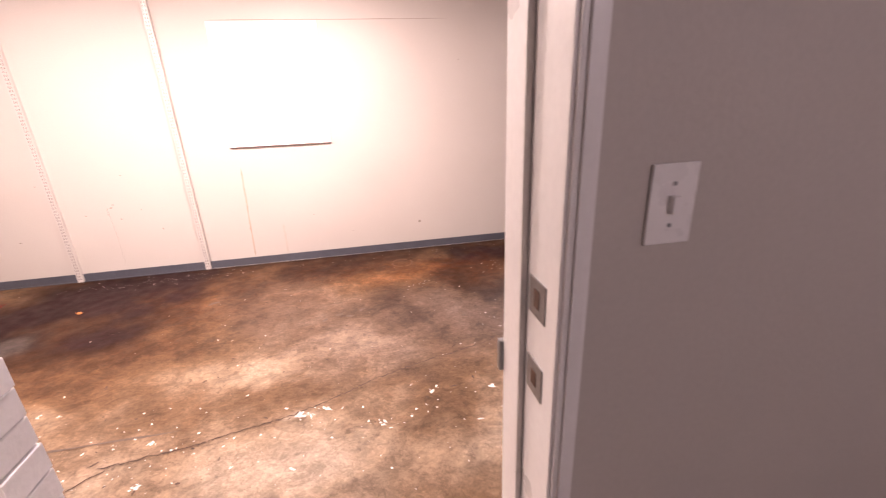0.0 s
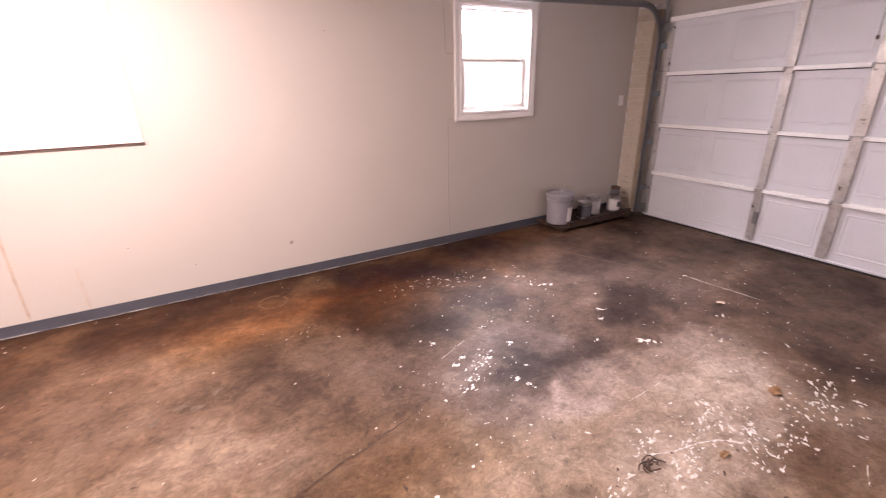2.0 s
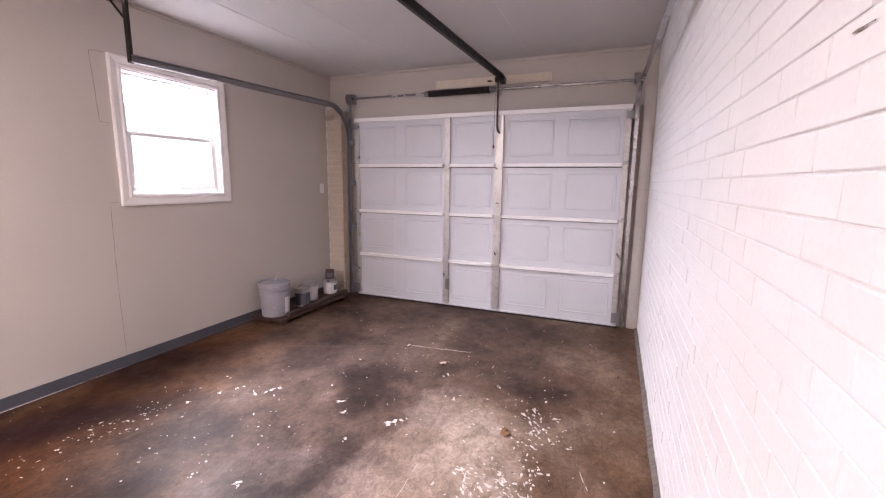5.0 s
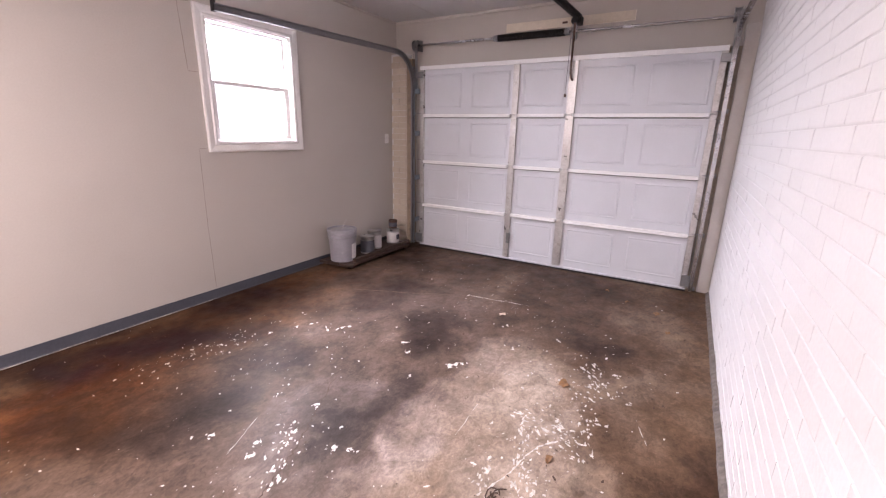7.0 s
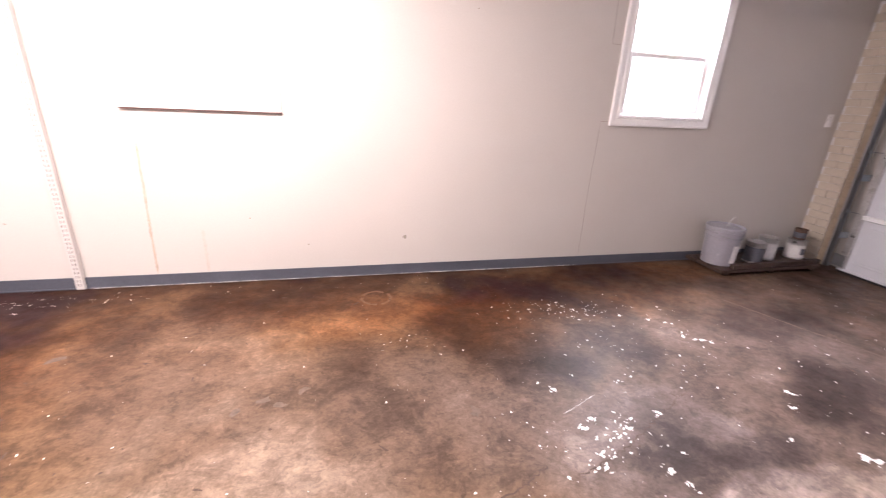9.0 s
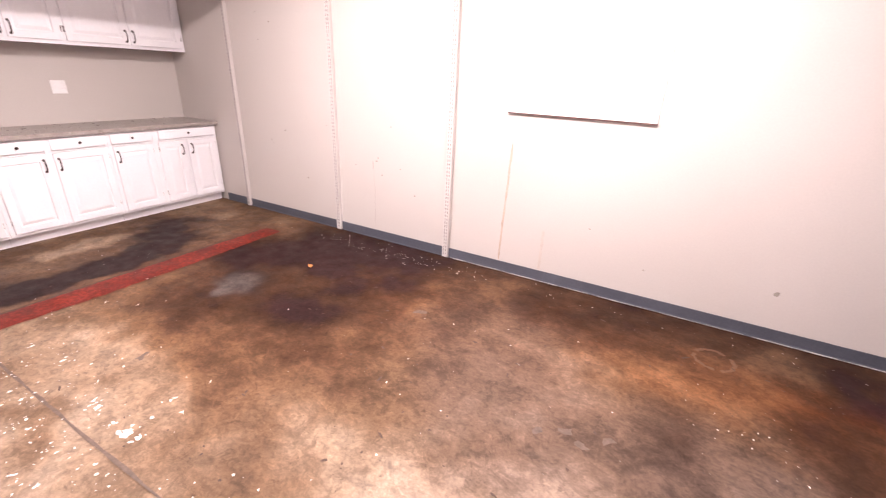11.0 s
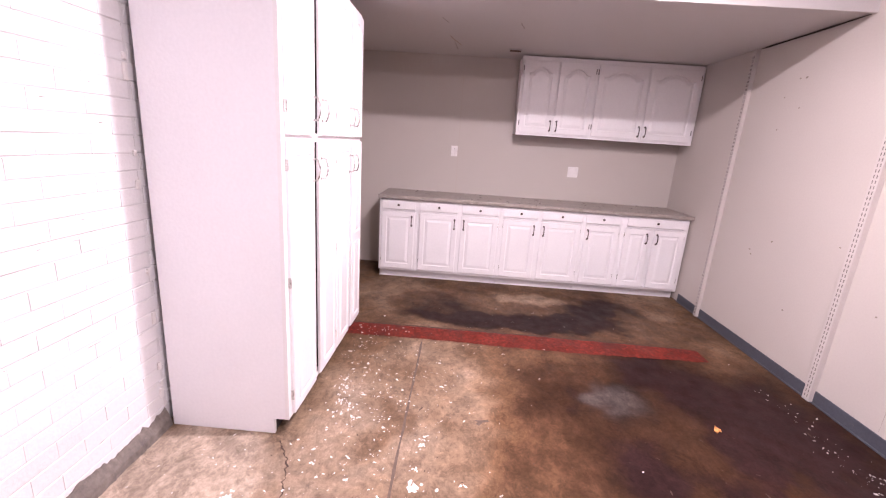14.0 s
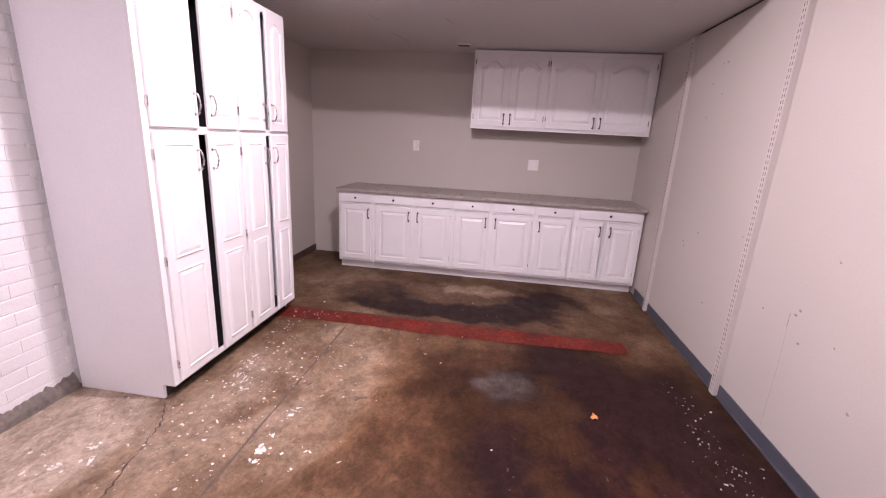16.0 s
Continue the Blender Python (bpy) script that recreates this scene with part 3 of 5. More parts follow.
board = single("wall_board", boxed(4.055, 5.027, -0.012, -0.0005, 1.252, 2.37, bevel=0.002), BOARD, "plain white board covering an old opening", "board")
# ledge strip; its dark brown is the shadow line below the board
part("ledge_shadow", boxed(4.05, 5.032, -0.018, -0.0005, 1.244, 1.2515), material("ledge_shadow_brown", (0.1, 0.04, 0.035), 0.6), board, "thin ledge coloured brown for its shadow line")

def ribbon(points, width, z=None, taper=0.3, seed=1, plane="floor", lift=0.003, wobble=0.25):
    """A flat wavering strip on the floor, or on the north wall (points are x, z there)."""
    r = random.Random(seed)
    bm = bmesh.new()
    rows = []
    n = len(points)
    for i, (a, b) in enumerate(points):
        a0, b0 = points[max(i - 1, 0)]
        a1, b1 = points[min(i + 1, n - 1)]
        way = Vector((a1 - a0, b1 - b0)).normalized()
        side = Vector((-way.y, way.x)) * width * 0.5 * (1 + wobble * (r.random() - 0.5) * 2)
        if i in (0, n - 1):
            side *= taper
        pair = [(a + side.x, b + side.y), (a - side.x, b - side.y)]
        rows.append([bm.verts.new((p, q, lift) if plane == "floor" else (p, -lift, q)) for p, q in pair])
    for p, q in zip(rows, rows[1:]):
        bm.faces.new((p[0], p[1], q[1], q[0]))
    return bm


def jagged(ends, pieces, spread, seed):
    r = random.Random(seed)
    out = []
    for (a, b), (c, d) in zip(ends, ends[1:]):
        for k in range(pieces):
            f = k / pieces
            out.append((a + (c - a) * f + r.uniform(-spread, spread), b + (d - b) * f + r.uniform(-spread, spread)))
    out.append(ends[-1])
    return out


bm = boxed(0.62, 9.0, -0.007, -0.0005, 0.0, 0.085, bevel=0.0015)
box(bm, 0.62, 9.0, -0.016, -0.0065, 0.0, 0.008)
for x0, x1 in ((9.0, 10.05),):
    box(bm, x0, x1, -0.007, -0.0005, 0.0, 0.085, bevel=0.0015)
base = structure("baseboard", bm, BASE_VINYL, "slate grey vinyl wall base along the long wall", "baseboard")
part("caulk_line", ribbon(jagged([(3.62, -0.021), (5.5, -0.021), (7.5, -0.02)], 30, 0.0015, 2), 0.007, lift=0.0052, wobble=0.7), WHITE_SPLASH, base, "thin white paint line")


WALL_RUNS = [((4.105, 1.04), (4.095, 0.7), (4.085, 0.4), (4.08, 0.086), 0.016, RUST_RUN), ((4.42, 0.42), (4.42, 0.3), (4.42, 0.2), (4.42, 0.086), 0.02, FAINT_RUN)]
for a, b, c, d, w, m in WALL_RUNS:
    part("rust_run", ribbon(jagged([a, b, c, d], 6, 0.002, 3), w, plane="wall", lift=0.0012, taper=0.2), m, wall_north)
for ends, w in (([(4.06, 2.381), (6.3, 2.379)], 0.006), ([(2.8, 0.74), (2.815, 0.48), (2.812, 0.1)], 0.0018), ([(2.802, 0.735), (2.8, 0.66)], 0.005), ([(7.505, 0.09), (7.5, 0.7), (7.51, 1.27)], 0.004), ([(7.51, 1.27), (7.58, 1.275)], 0.004), ([(7.5, 1.85), (7.48, 2.33), (7.58, 2.34)], 0.005), ([(7.5, 1.85), (7.58, 1.85)], 0.004), ([(1.04, 2.366), (2.0, 2.366)], 0.014)):
    part("seam", ribbon(jagged(ends, 10, 0.0012, 5), w, plane="wall", lift=0.001), DARK_GAP if w > 0.01 else SEAM, wall_north)
bm = bmesh.new()
r = random.Random(12)
for x, z, s in ((1.619, 2.069, 0.016), (1.619, 1.863, 0.014), (3.251, 0.486, 0.014), (2.26, 0.995, 0.009), (1.511, 0.757, 0.012), (3.1, 0.7, 0.01), (5.9, 0.322, 0.026), (5.15, 0.28, 0.012), (1.45, 1.95, 0.011), (1.45, 1.72, 0.01), (3.0, 1.05, 0.01), (1.7, 0.9, 0.012), (6.4, 2.0, 0.008), (2.9, 0.62, 0.012), (4.75, 0.5, 0.009), (2.84, 0.74, 0.014), (2.86, 0.77, 0.012), (1.49, 0.79, 0.013), (1.56, 2.07, 0.012), (1.97, 0.46, 0.012), (2.6, 0.68, 0.01)):
    ring = [bm.verts.new((x + s * r.uniform(0.5, 1.3) * math.cos(k), -0.0014, z + 0.6 * s * r.uniform(0.5, 1.3) * math.sin(k))) for k in (0, 1, 2, 3, 4, 5)]
    bm.faces.new(ring)
tagged(part("nail_holes", bm, SEAM, wall_north), kind="stuff")


# ---- window ----
def window():
    x0, x1, z0, z1 = WIN
    w = thing("window_1", (x0, 0, z0), "white sash window with moulded casing and bright panes", "window", kind="structure")
    c = CAS

    def casing(points):
        bm = bmesh.new()
        # mitred casing with a stepped profile
        prof = [(0.0, 0.0), (0.0, 0.018), (0.012, 0.022), (0.055, 0.014), (0.068, 0.02), (c, 0.017), (c, 0.0)]
        corners = [((x0, z0), (1, 1)), ((x1, z0), (-1, 1)), ((x1, z1), (-1, -1)), ((x0, z1), (1, -1))]
        rings = [[bm.verts.new((px + s * u, -n - 0.0005, pz + q * u)) for u, n in prof] for (px, pz), (s, q) in corners]
        return bm, rings

    bm, rings = casing(None)
    for k in range(4):
        a, b = rings[k], rings[(k + 1) % 4]
        for i in range(len(a) - 1):
            bm.faces.new((a[i], a[i + 1], b[i + 1], b[i]))
    part("casing", bm, WHITE_TRIM, w)
    # reveal
    ix0, ix1, iz0, iz1 = x0 + c, x1 - c, z0 + c, z1 - c
    bm = bmesh.new()
    for args in ((ix0 - 0.009, ix0 + 0.012, 0.0, 0.16, iz0 - 0.009, iz1 + 0.009), (ix1 - 0.012, ix1 + 0.009, 0.0, 0.16, iz0 - 0.009, iz1 + 0.009), (ix0 + 0.012, ix1 - 0.012, 0.0, 0.16, iz1 - 0.012, iz1 + 0.009)):
        box(bm, *args)
    part("window_frame", bm, WHITE_TRIM, w)
    part("window_sill", boxed(ix0 + 0.012, ix1 - 0.012, 0.0, 0.16, iz0 - 0.009, iz0 + 0.014, bevel=0.003), WHITE_TRIM, w)
    mid = 1.8

    def sash(y, b0, b1, t):
        a0, a1 = ix0 + 0.012, ix1 - 0.012
        bm = bmesh.new()
        for args in ((a0, a0 + t, y, y + 0.028, b0, b1), (a1 - t, a1, y, y + 0.028, b0, b1), (a0 + t, a1 - t, y, y + 0.028, b0, b0 + t), (a0 + t, a1 - t, y, y + 0.028, b1 - t * 0.7, b1)):
            box(bm, *args, bevel=0.002)
        s = part("sash", bm, WHITE_TRIM, w)
        pane = part("pane", boxed(a0 + t, a1 - t, y + 0.012, y + 0.016, b0 + t, b1 - t * 0.7), GLASS, s)
        pane.visible_shadow = False

    sash(0.035, iz0 + 0.014, mid + 0.012, 0.045)
    sash(0.068, mid - 0.012, iz1 - 0.012, 0.028)


window()


# ---- panels with raised fields (cabinet doors, garage door blocks) ----
def fielded(bm, w, h, t, fields, rim=0.055, groove=0.01, lip=0.012, bevel=0.028, arch=0.0, segs=12, edge=0.004, proud=False):
    """A slab w x h x t with recessed and raised fields; local axes: across, up, out. fields: (u0, v0, u1, v1)."""
    def loop(u0, v0, u1, v1, n, a):
        pts = [(u0, v0), (u1, v0)]
        for k in range(segs + 1):
            f = k / segs
            s = max(0.0, 1 - ((f - 0.5) / 0.36) ** 2) if abs(f - 0.5) < 0.36 else 0.0
            pts.append((u1 + (u0 - u1) * f, v1 - a + a * (s ** 0.6 if s > 0 else 0)))
        return [bm.verts.new((u, v, n)) for u, v in pts]

    def bridge(a, b):
        for k in range(len(a)):
            bm.faces.new((a[k], a[(k + 1) % len(a)], b[(k + 1) % len(b)], b[k]))

    # back, sides and rounded rim
    back = loop(0, 0, w, h, 0, 0)
    bm.faces.new(back[::-1])
    side = loop(0, 0, w, h, t - edge, 0)
    bridge(back, side)
    front = loop(edge, edge, w - edge, h - edge, t, 0)
    bridge(side, front)
    if len(fields) == 1 and not proud:
        u0, v0, u1, v1 = fields[0]
        a = loop(u0, v0, u1, v1, t, arch)
        bridge(front, a)
        b = loop(u0 + lip * 0.4, v0 + lip * 0.4, u1 - lip * 0.4, v1 - lip * 0.4, t - groove, arch)
        bridge(a, b)
        c = loop(u0 + lip, v0 + lip, u1 - lip, v1 - lip, t - groove, arch)
        bridge(b, c)
        d = loop(u0 + lip + bevel, v0 + lip + bevel, u1 - lip - bevel, v1 - lip - bevel, t - 0.0005, arch)
        bridge(c, d)
        bm.faces.new(d)
        return bm
    bm.faces.new(front)
    for u0, v0, u1, v1 in fields:
        # a raised moulding ring and its field on the slab
        a = loop(u0, v0, u1, v1, t + 0.0003, 0)
        b = loop(u0 + lip * 0.5, v0 + lip * 0.5, u1 - lip * 0.5, v1 - lip * 0.5, t + groove * 0.8, 0)
        c = loop(u0 + lip, v0 + lip, u1 - lip, v1 - lip, t + 0.001, 0)
        d = loop(u0 + lip + bevel, v0 + lip + bevel, u1 - lip - bevel, v1 - lip - bevel, t + groove * 0.55, 0)
        bridge(a, b)
        bridge(b, c)
        bridge(c, d)
        bm.faces.new(d)
    return bm


def placed(bm, across, up, out, where):
    m = Matrix.Translation(where) @ Matrix([[across[i], up[i], out[i], 0] for i in range(3)] + [[0, 0, 0, 1]])
    bmesh.ops.transform(bm, matrix=m, verts=bm.verts)
    return bm


EAST = ((0, 1, 0), (0, 0, 1), (1, 0, 0))       # faces +x, across runs along +y
NORTH = ((1, 0, 0), (0, 0, 1), (0, 1, 0))      # faces +y, across runs along +x
WEST = ((0, -1, 0), (0, 0, 1), (-1, 0, 0))     # faces -x


def pull(bm, a, b, out, r=0.005, rise=0.024):
    """An arched bar handle from a to b."""
    a, b, out = Vector(a), Vector(b), Vector(out)
    pts = [a, a + out * rise * 0.7] + [a.lerp(b, f) + out * (rise * 0.75 + rise * 0.45 * math.sin(math.pi * f)) for f in (0.1, 0.25, 0.4, 0.5, 0.6, 0.75, 0.9)] + [b + out * rise * 0.7, b]
    sweep(bm, pts, r)
    for p in (a, b):
        rod(bm, p, p + out * 0.003, r * 2.0)
    return bm


# ---- base cabinets ----
def base_cabinet(y0, y1, fronts, drawers):
    """One unit against the west wall; fronts: (y0, y1, handle side), drawers: (y0, y1)."""
    unit = thing("base_cabinet", (0.0, y0, 0.0), "white painted base cabinet with raised-panel doors and drawers", "cabinet", "base cabinets under the counter")
    part("body", boxed(0.003, 0.567, y0 + 0.001, y1 - 0.001, 0.1, 0.862), CABINET, unit)
    part("toe_kick", boxed(0.44, 0.515, y0 + 0.002, y1 - 0.002, 0.001, 0.0995), CABINET, unit)
    bm = bmesh.new()
    box(bm, 0.567, 0.585, y0 + 0.001, y1 - 0.001, 0.092, 0.128, bevel=0.001)
    box(bm, 0.567, 0.585, y0 + 0.001, y1 - 0.001, 0.735, 0.75, bevel=0.001)
    box(bm, 0.567, 0.585, y0 + 0.001, y1 - 0.001, 0.845, 0.862, bevel=0.001)
    cuts = [y0 + 0.001] + [v for a, b in drawers for v in (a + 0.008, b - 0.008)] + [y1 - 0.001]
    for a, b in zip(cuts[::2], cuts[1::2]):
        if b - a > 0.004:
            box(bm, 0.567, 0.584, a, b, 0.128, 0.845)
    part("face_frame", bm, CABINET, unit)
    for a, b in drawers:
        d = part("drawer_front", boxed(0.586, 0.604, a, b, 0.757, 0.846, bevel=0.005), CABINET, unit)
        c = ((a + b) / 2, 0.803)
        bm = spun(bmesh.new(), [(0.005, 0.0), (0.005, 0.012), (0.011, 0.017), (0.0125, 0.022), (0.009, 0.027), (0.003, 0.028)], (0, 0, 0), 14)
        bmesh.ops.transform(bm, matrix=Matrix.Translation((0.604, c[0], c[1])) @ Matrix.Rotation(radians(90), 4, "Y"), verts=bm.verts)
        part("knob", bm, BRONZE, d, "dark bronze knob", smooth=True)
    for a, b, side in fronts:
        w, h = b - a, 0.615
        bm = fielded(bmesh.new(), w, h, 0.018, [(0.05, 0.055, w - 0.05, h - 0.055)], bevel=0.024)
        d = part("door", placed(bm, *EAST, (0.586, a, 0.117)), CABINET, unit)
        y = b - 0.028 if side > 0 else a + 0.028
        part("handle", pull(bmesh.new(), (0.604, y, 0.59), (0.604, y, 0.685), (1, 0, 0)), BRONZE, d, "dark bronze arched handle", smooth=True)
        e = a + 0.002 if side > 0 else b - 0.006
        for z in (0.19, 0.64):
            part("hinge", boxed(0.585, 0.601, e - 0.004 if side > 0 else e + 0.003, e if side > 0 else e + 0.008, z, z + 0.045, bevel=0.001), NICKEL, d)


base_cabinet(-3.19, -2.792, [(-3.165, -2.822, 1)], [(-3.163, -2.815)])
base_cabinet(-2.792, -1.93, [(-2.767, -2.375, 1), (-2.334, -1.95, -1)], [(-2.767, -2.372), (-2.332, -1.956)])
base_cabinet(-1.93, -1.084, [(-1.9, -1.554, 1), (-1.508, -1.105, -1)], [(-1.904, -1.546), (-1.507, -1.106)])
base_cabinet(-1.084, -0.69, [(-1.058, -0.712, -1)], [(-1.062, -0.717)])
base_cabinet(-0.69, -0.022, [(-0.655, -0.403, 1), (-0.357, -0.055, -1)], [(-0.64, -0.055)])
counter = single("countertop", boxed(0.002, 0.625, -3.205, -0.003, 0.8625, 0.9, bevel=0.006), GRANITE, "brown speckled stone-pattern laminate countertop on the base cabinets", "countertop")


# ---- wall cabinet ----
def wall_cabinet():
    y0, y1, z0, z1, d = -1.835, -0.012, 1.588, 2.362, 0.265
    u = thing("wall_cabinet", (0.0, y0, z0), "white painted wall cabinet with four arched raised-panel doors", "cabinet")
    part("body", boxed(0.001, d - 0.018, y0 + 0.004, y1 - 0.004, z0 + 0.01, z1 - 0.002), CABINET, u)
    bm = bmesh.new()
    for a, b, c, e in ((y0, y1, z0, z0 + 0.04), (y0, y1, z1 - 0.05, z1), (y0, y0 + 0.03, z0 + 0.04, z1 - 0.05), (y1 - 0.04, y1, z0 + 0.04, z1 - 0.05), (-1.1, -1.045, z0 + 0.04, z1 - 0.05), (-1.482, -1.436, z0 + 0.04, z1 - 0.05), (-0.57, -0.524, z0 + 0.04, z1 - 0.05)):
        box(bm, d - 0.018, d, a, b, c, e, bevel=0.001)
    part("face_frame", bm, CABINET, u)
    part("bottom_edge", boxed(0.001, d - 0.0185, y0, y1, z0, z0 + 0.0095), material("raw_brown_edge", (0.12, 0.06, 0.05), 0.7), u)
    for a, b, side in ((-1.81, -1.468, 1), (-1.45, -1.088, -1), (-1.058, -0.556, 1), (-0.538, -0.045, -1)):
        w, h = b - a, z1 - z0 - 0.075
        bm = fielded(bmesh.new(), w, h, 0.018, [(0.052, 0.06, w - 0.052, h - 0.06)], arch=0.055, bevel=0.024, segs=20)
        dd = part("door", placed(bm, *EAST, (d + 0.001, a, z0 + 0.03)), CABINET, u)
        y = b - 0.024 if side > 0 else a + 0.024
        part("handle", pull(bmesh.new(), (d + 0.019, y, z0 + 0.06), (d + 0.019, y, z0 + 0.155), (1, 0, 0)), BRONZE, dd, "dark bronze arched handle", smooth=True)
        e = a - 0.006 if side > 0 else b + 0.001
        for z in (z0 + 0.1, z1 - 0.14):
            part("hinge", boxed(d + 0.0005, d + 0.015, e, e + 0.006, z, z + 0.05, bevel=0.001), BRONZE, dd)


wall_cabinet()


# ---- tall cabinet ----
def tall_cabinet():
    x0, x1, yb, yf, top = 1.79, 3.131, -3.705, -3.112, 2.25
    u = thing("tall_cabinet", (x0, yb, 0.0), "tall white pantry cabinet with ill-closing raised-panel doors", "cabinet")
    part("back", boxed(x0 + 0.018, x1 - 0.018, yb, yb + 0.01, 0.085, top - 0.018), CABINET_SIDE, u)
    for a in (x0, x1 - 0.018):
        bm = boxed(a, a + 0.018, yb, yf - 0.02, 0.085, top)
        box(bm, a, a + 0.018, yb, yf - 0.075, 0.001, 0.085)
        part("side_panel", bm, CABINET_SIDE, u, "pale grey-white side panel")
    part("top", boxed(x0 + 0.018, x1 - 0.018, yb + 0.01, yf - 0.02, top - 0.018, top), CABINET, u)
    part("toe_kick", boxed(x0 + 0.018, x1 - 0.018, yf - 0.09, yf - 0.078, 0.001, 0.084), KICK, u)
    # shelves and partition are black to give the door gaps their shade
    for z in (0.085, 1.425):
        part("shelf", boxed(x0 + 0.018, x1 - 0.018, yb + 0.01, yf - 0.021, z, z + 0.018), KICK, u, "inner shelf coloured black for the shade inside")
    part("partition", boxed(2.405, 2.42, yb + 0.01, yf - 0.021, 0.104, top - 0.018), KICK, u)
    bm = bmesh.new()
    for a, b, c, d in ((x0, x1, 0.085, 0.112), (x0, x1, 1.42, 1.462), (x0, x1, 2.21, top), (x0, x0 + 0.035, 0.112, 1.42), (x1 - 0.045, x1, 0.112, 1.42), (2.385, 2.44, 0.112, 1.42), (x0, x0 + 0.035, 1.462, 2.21), (x1 - 0.045, x1, 1.462, 2.21), (2.385, 2.44, 1.462, 2.21)):
        box(bm, a, b, yf - 0.02, yf - 0.001, c, d)
    part("face_frame", bm, CABINET, u)
    doors = ((2.775, 3.095, -1, 0.014), (2.43, 2.7, 1, 0.018), (2.118, 2.402, -1, 0.006), (1.818, 2.058, 1, 0.006))
    for left, right, side, shift in doors:
        for c, d, fields in ((1.452, 2.222, 1), (0.1, 1.428, 2)):
            a, b = (left + shift, right) if fields == 2 and side < 0 else (left, right + shift) if fields == 2 else (left, right)
            w, h = b - a, d - c
            if fields == 1:
                bm = fielded(bmesh.new(), w, h, 0.018, [(0.05, 0.055, w - 0.05, h - 0.055)], arch=0.04, bevel=0.022, segs=16)
            else:
                bm = fielded(bmesh.new(), w, h, 0.018, [(0.05, 0.055, w - 0.05, 0.625), (0.05, 0.69, w - 0.05, h - 0.055)], bevel=0.022, segs=3)
            bm = placed(bm, *NORTH, (a, yf + 0.001, c))
            dd = part("door", bm, CABINET, u)
            x = b - 0.025 if side > 0 else a + 0.025
            z = 1.525 if fields == 1 else 1.235
            part("handle", pull(bmesh.new(), (x, yf + 0.019, z), (x, yf + 0.019, z + 0.105), (0, 1, 0), r=0.0042, rise=0.03), NICKEL, dd, "brushed nickel arched handle", smooth=True)
            e = a - 0.006 if side > 0 else b + 0.001
            for zz in ((c + 0.09, d - 0.13) if fields == 1 else (c + 0.08, (c + d) / 2, d - 0.13)):
                part("hinge", boxed(e, e + 0.006, yf + 0.001, yf + 0.014, zz, zz + 0.05, bevel=0.001), NICKEL, dd)


tall_cabinet()

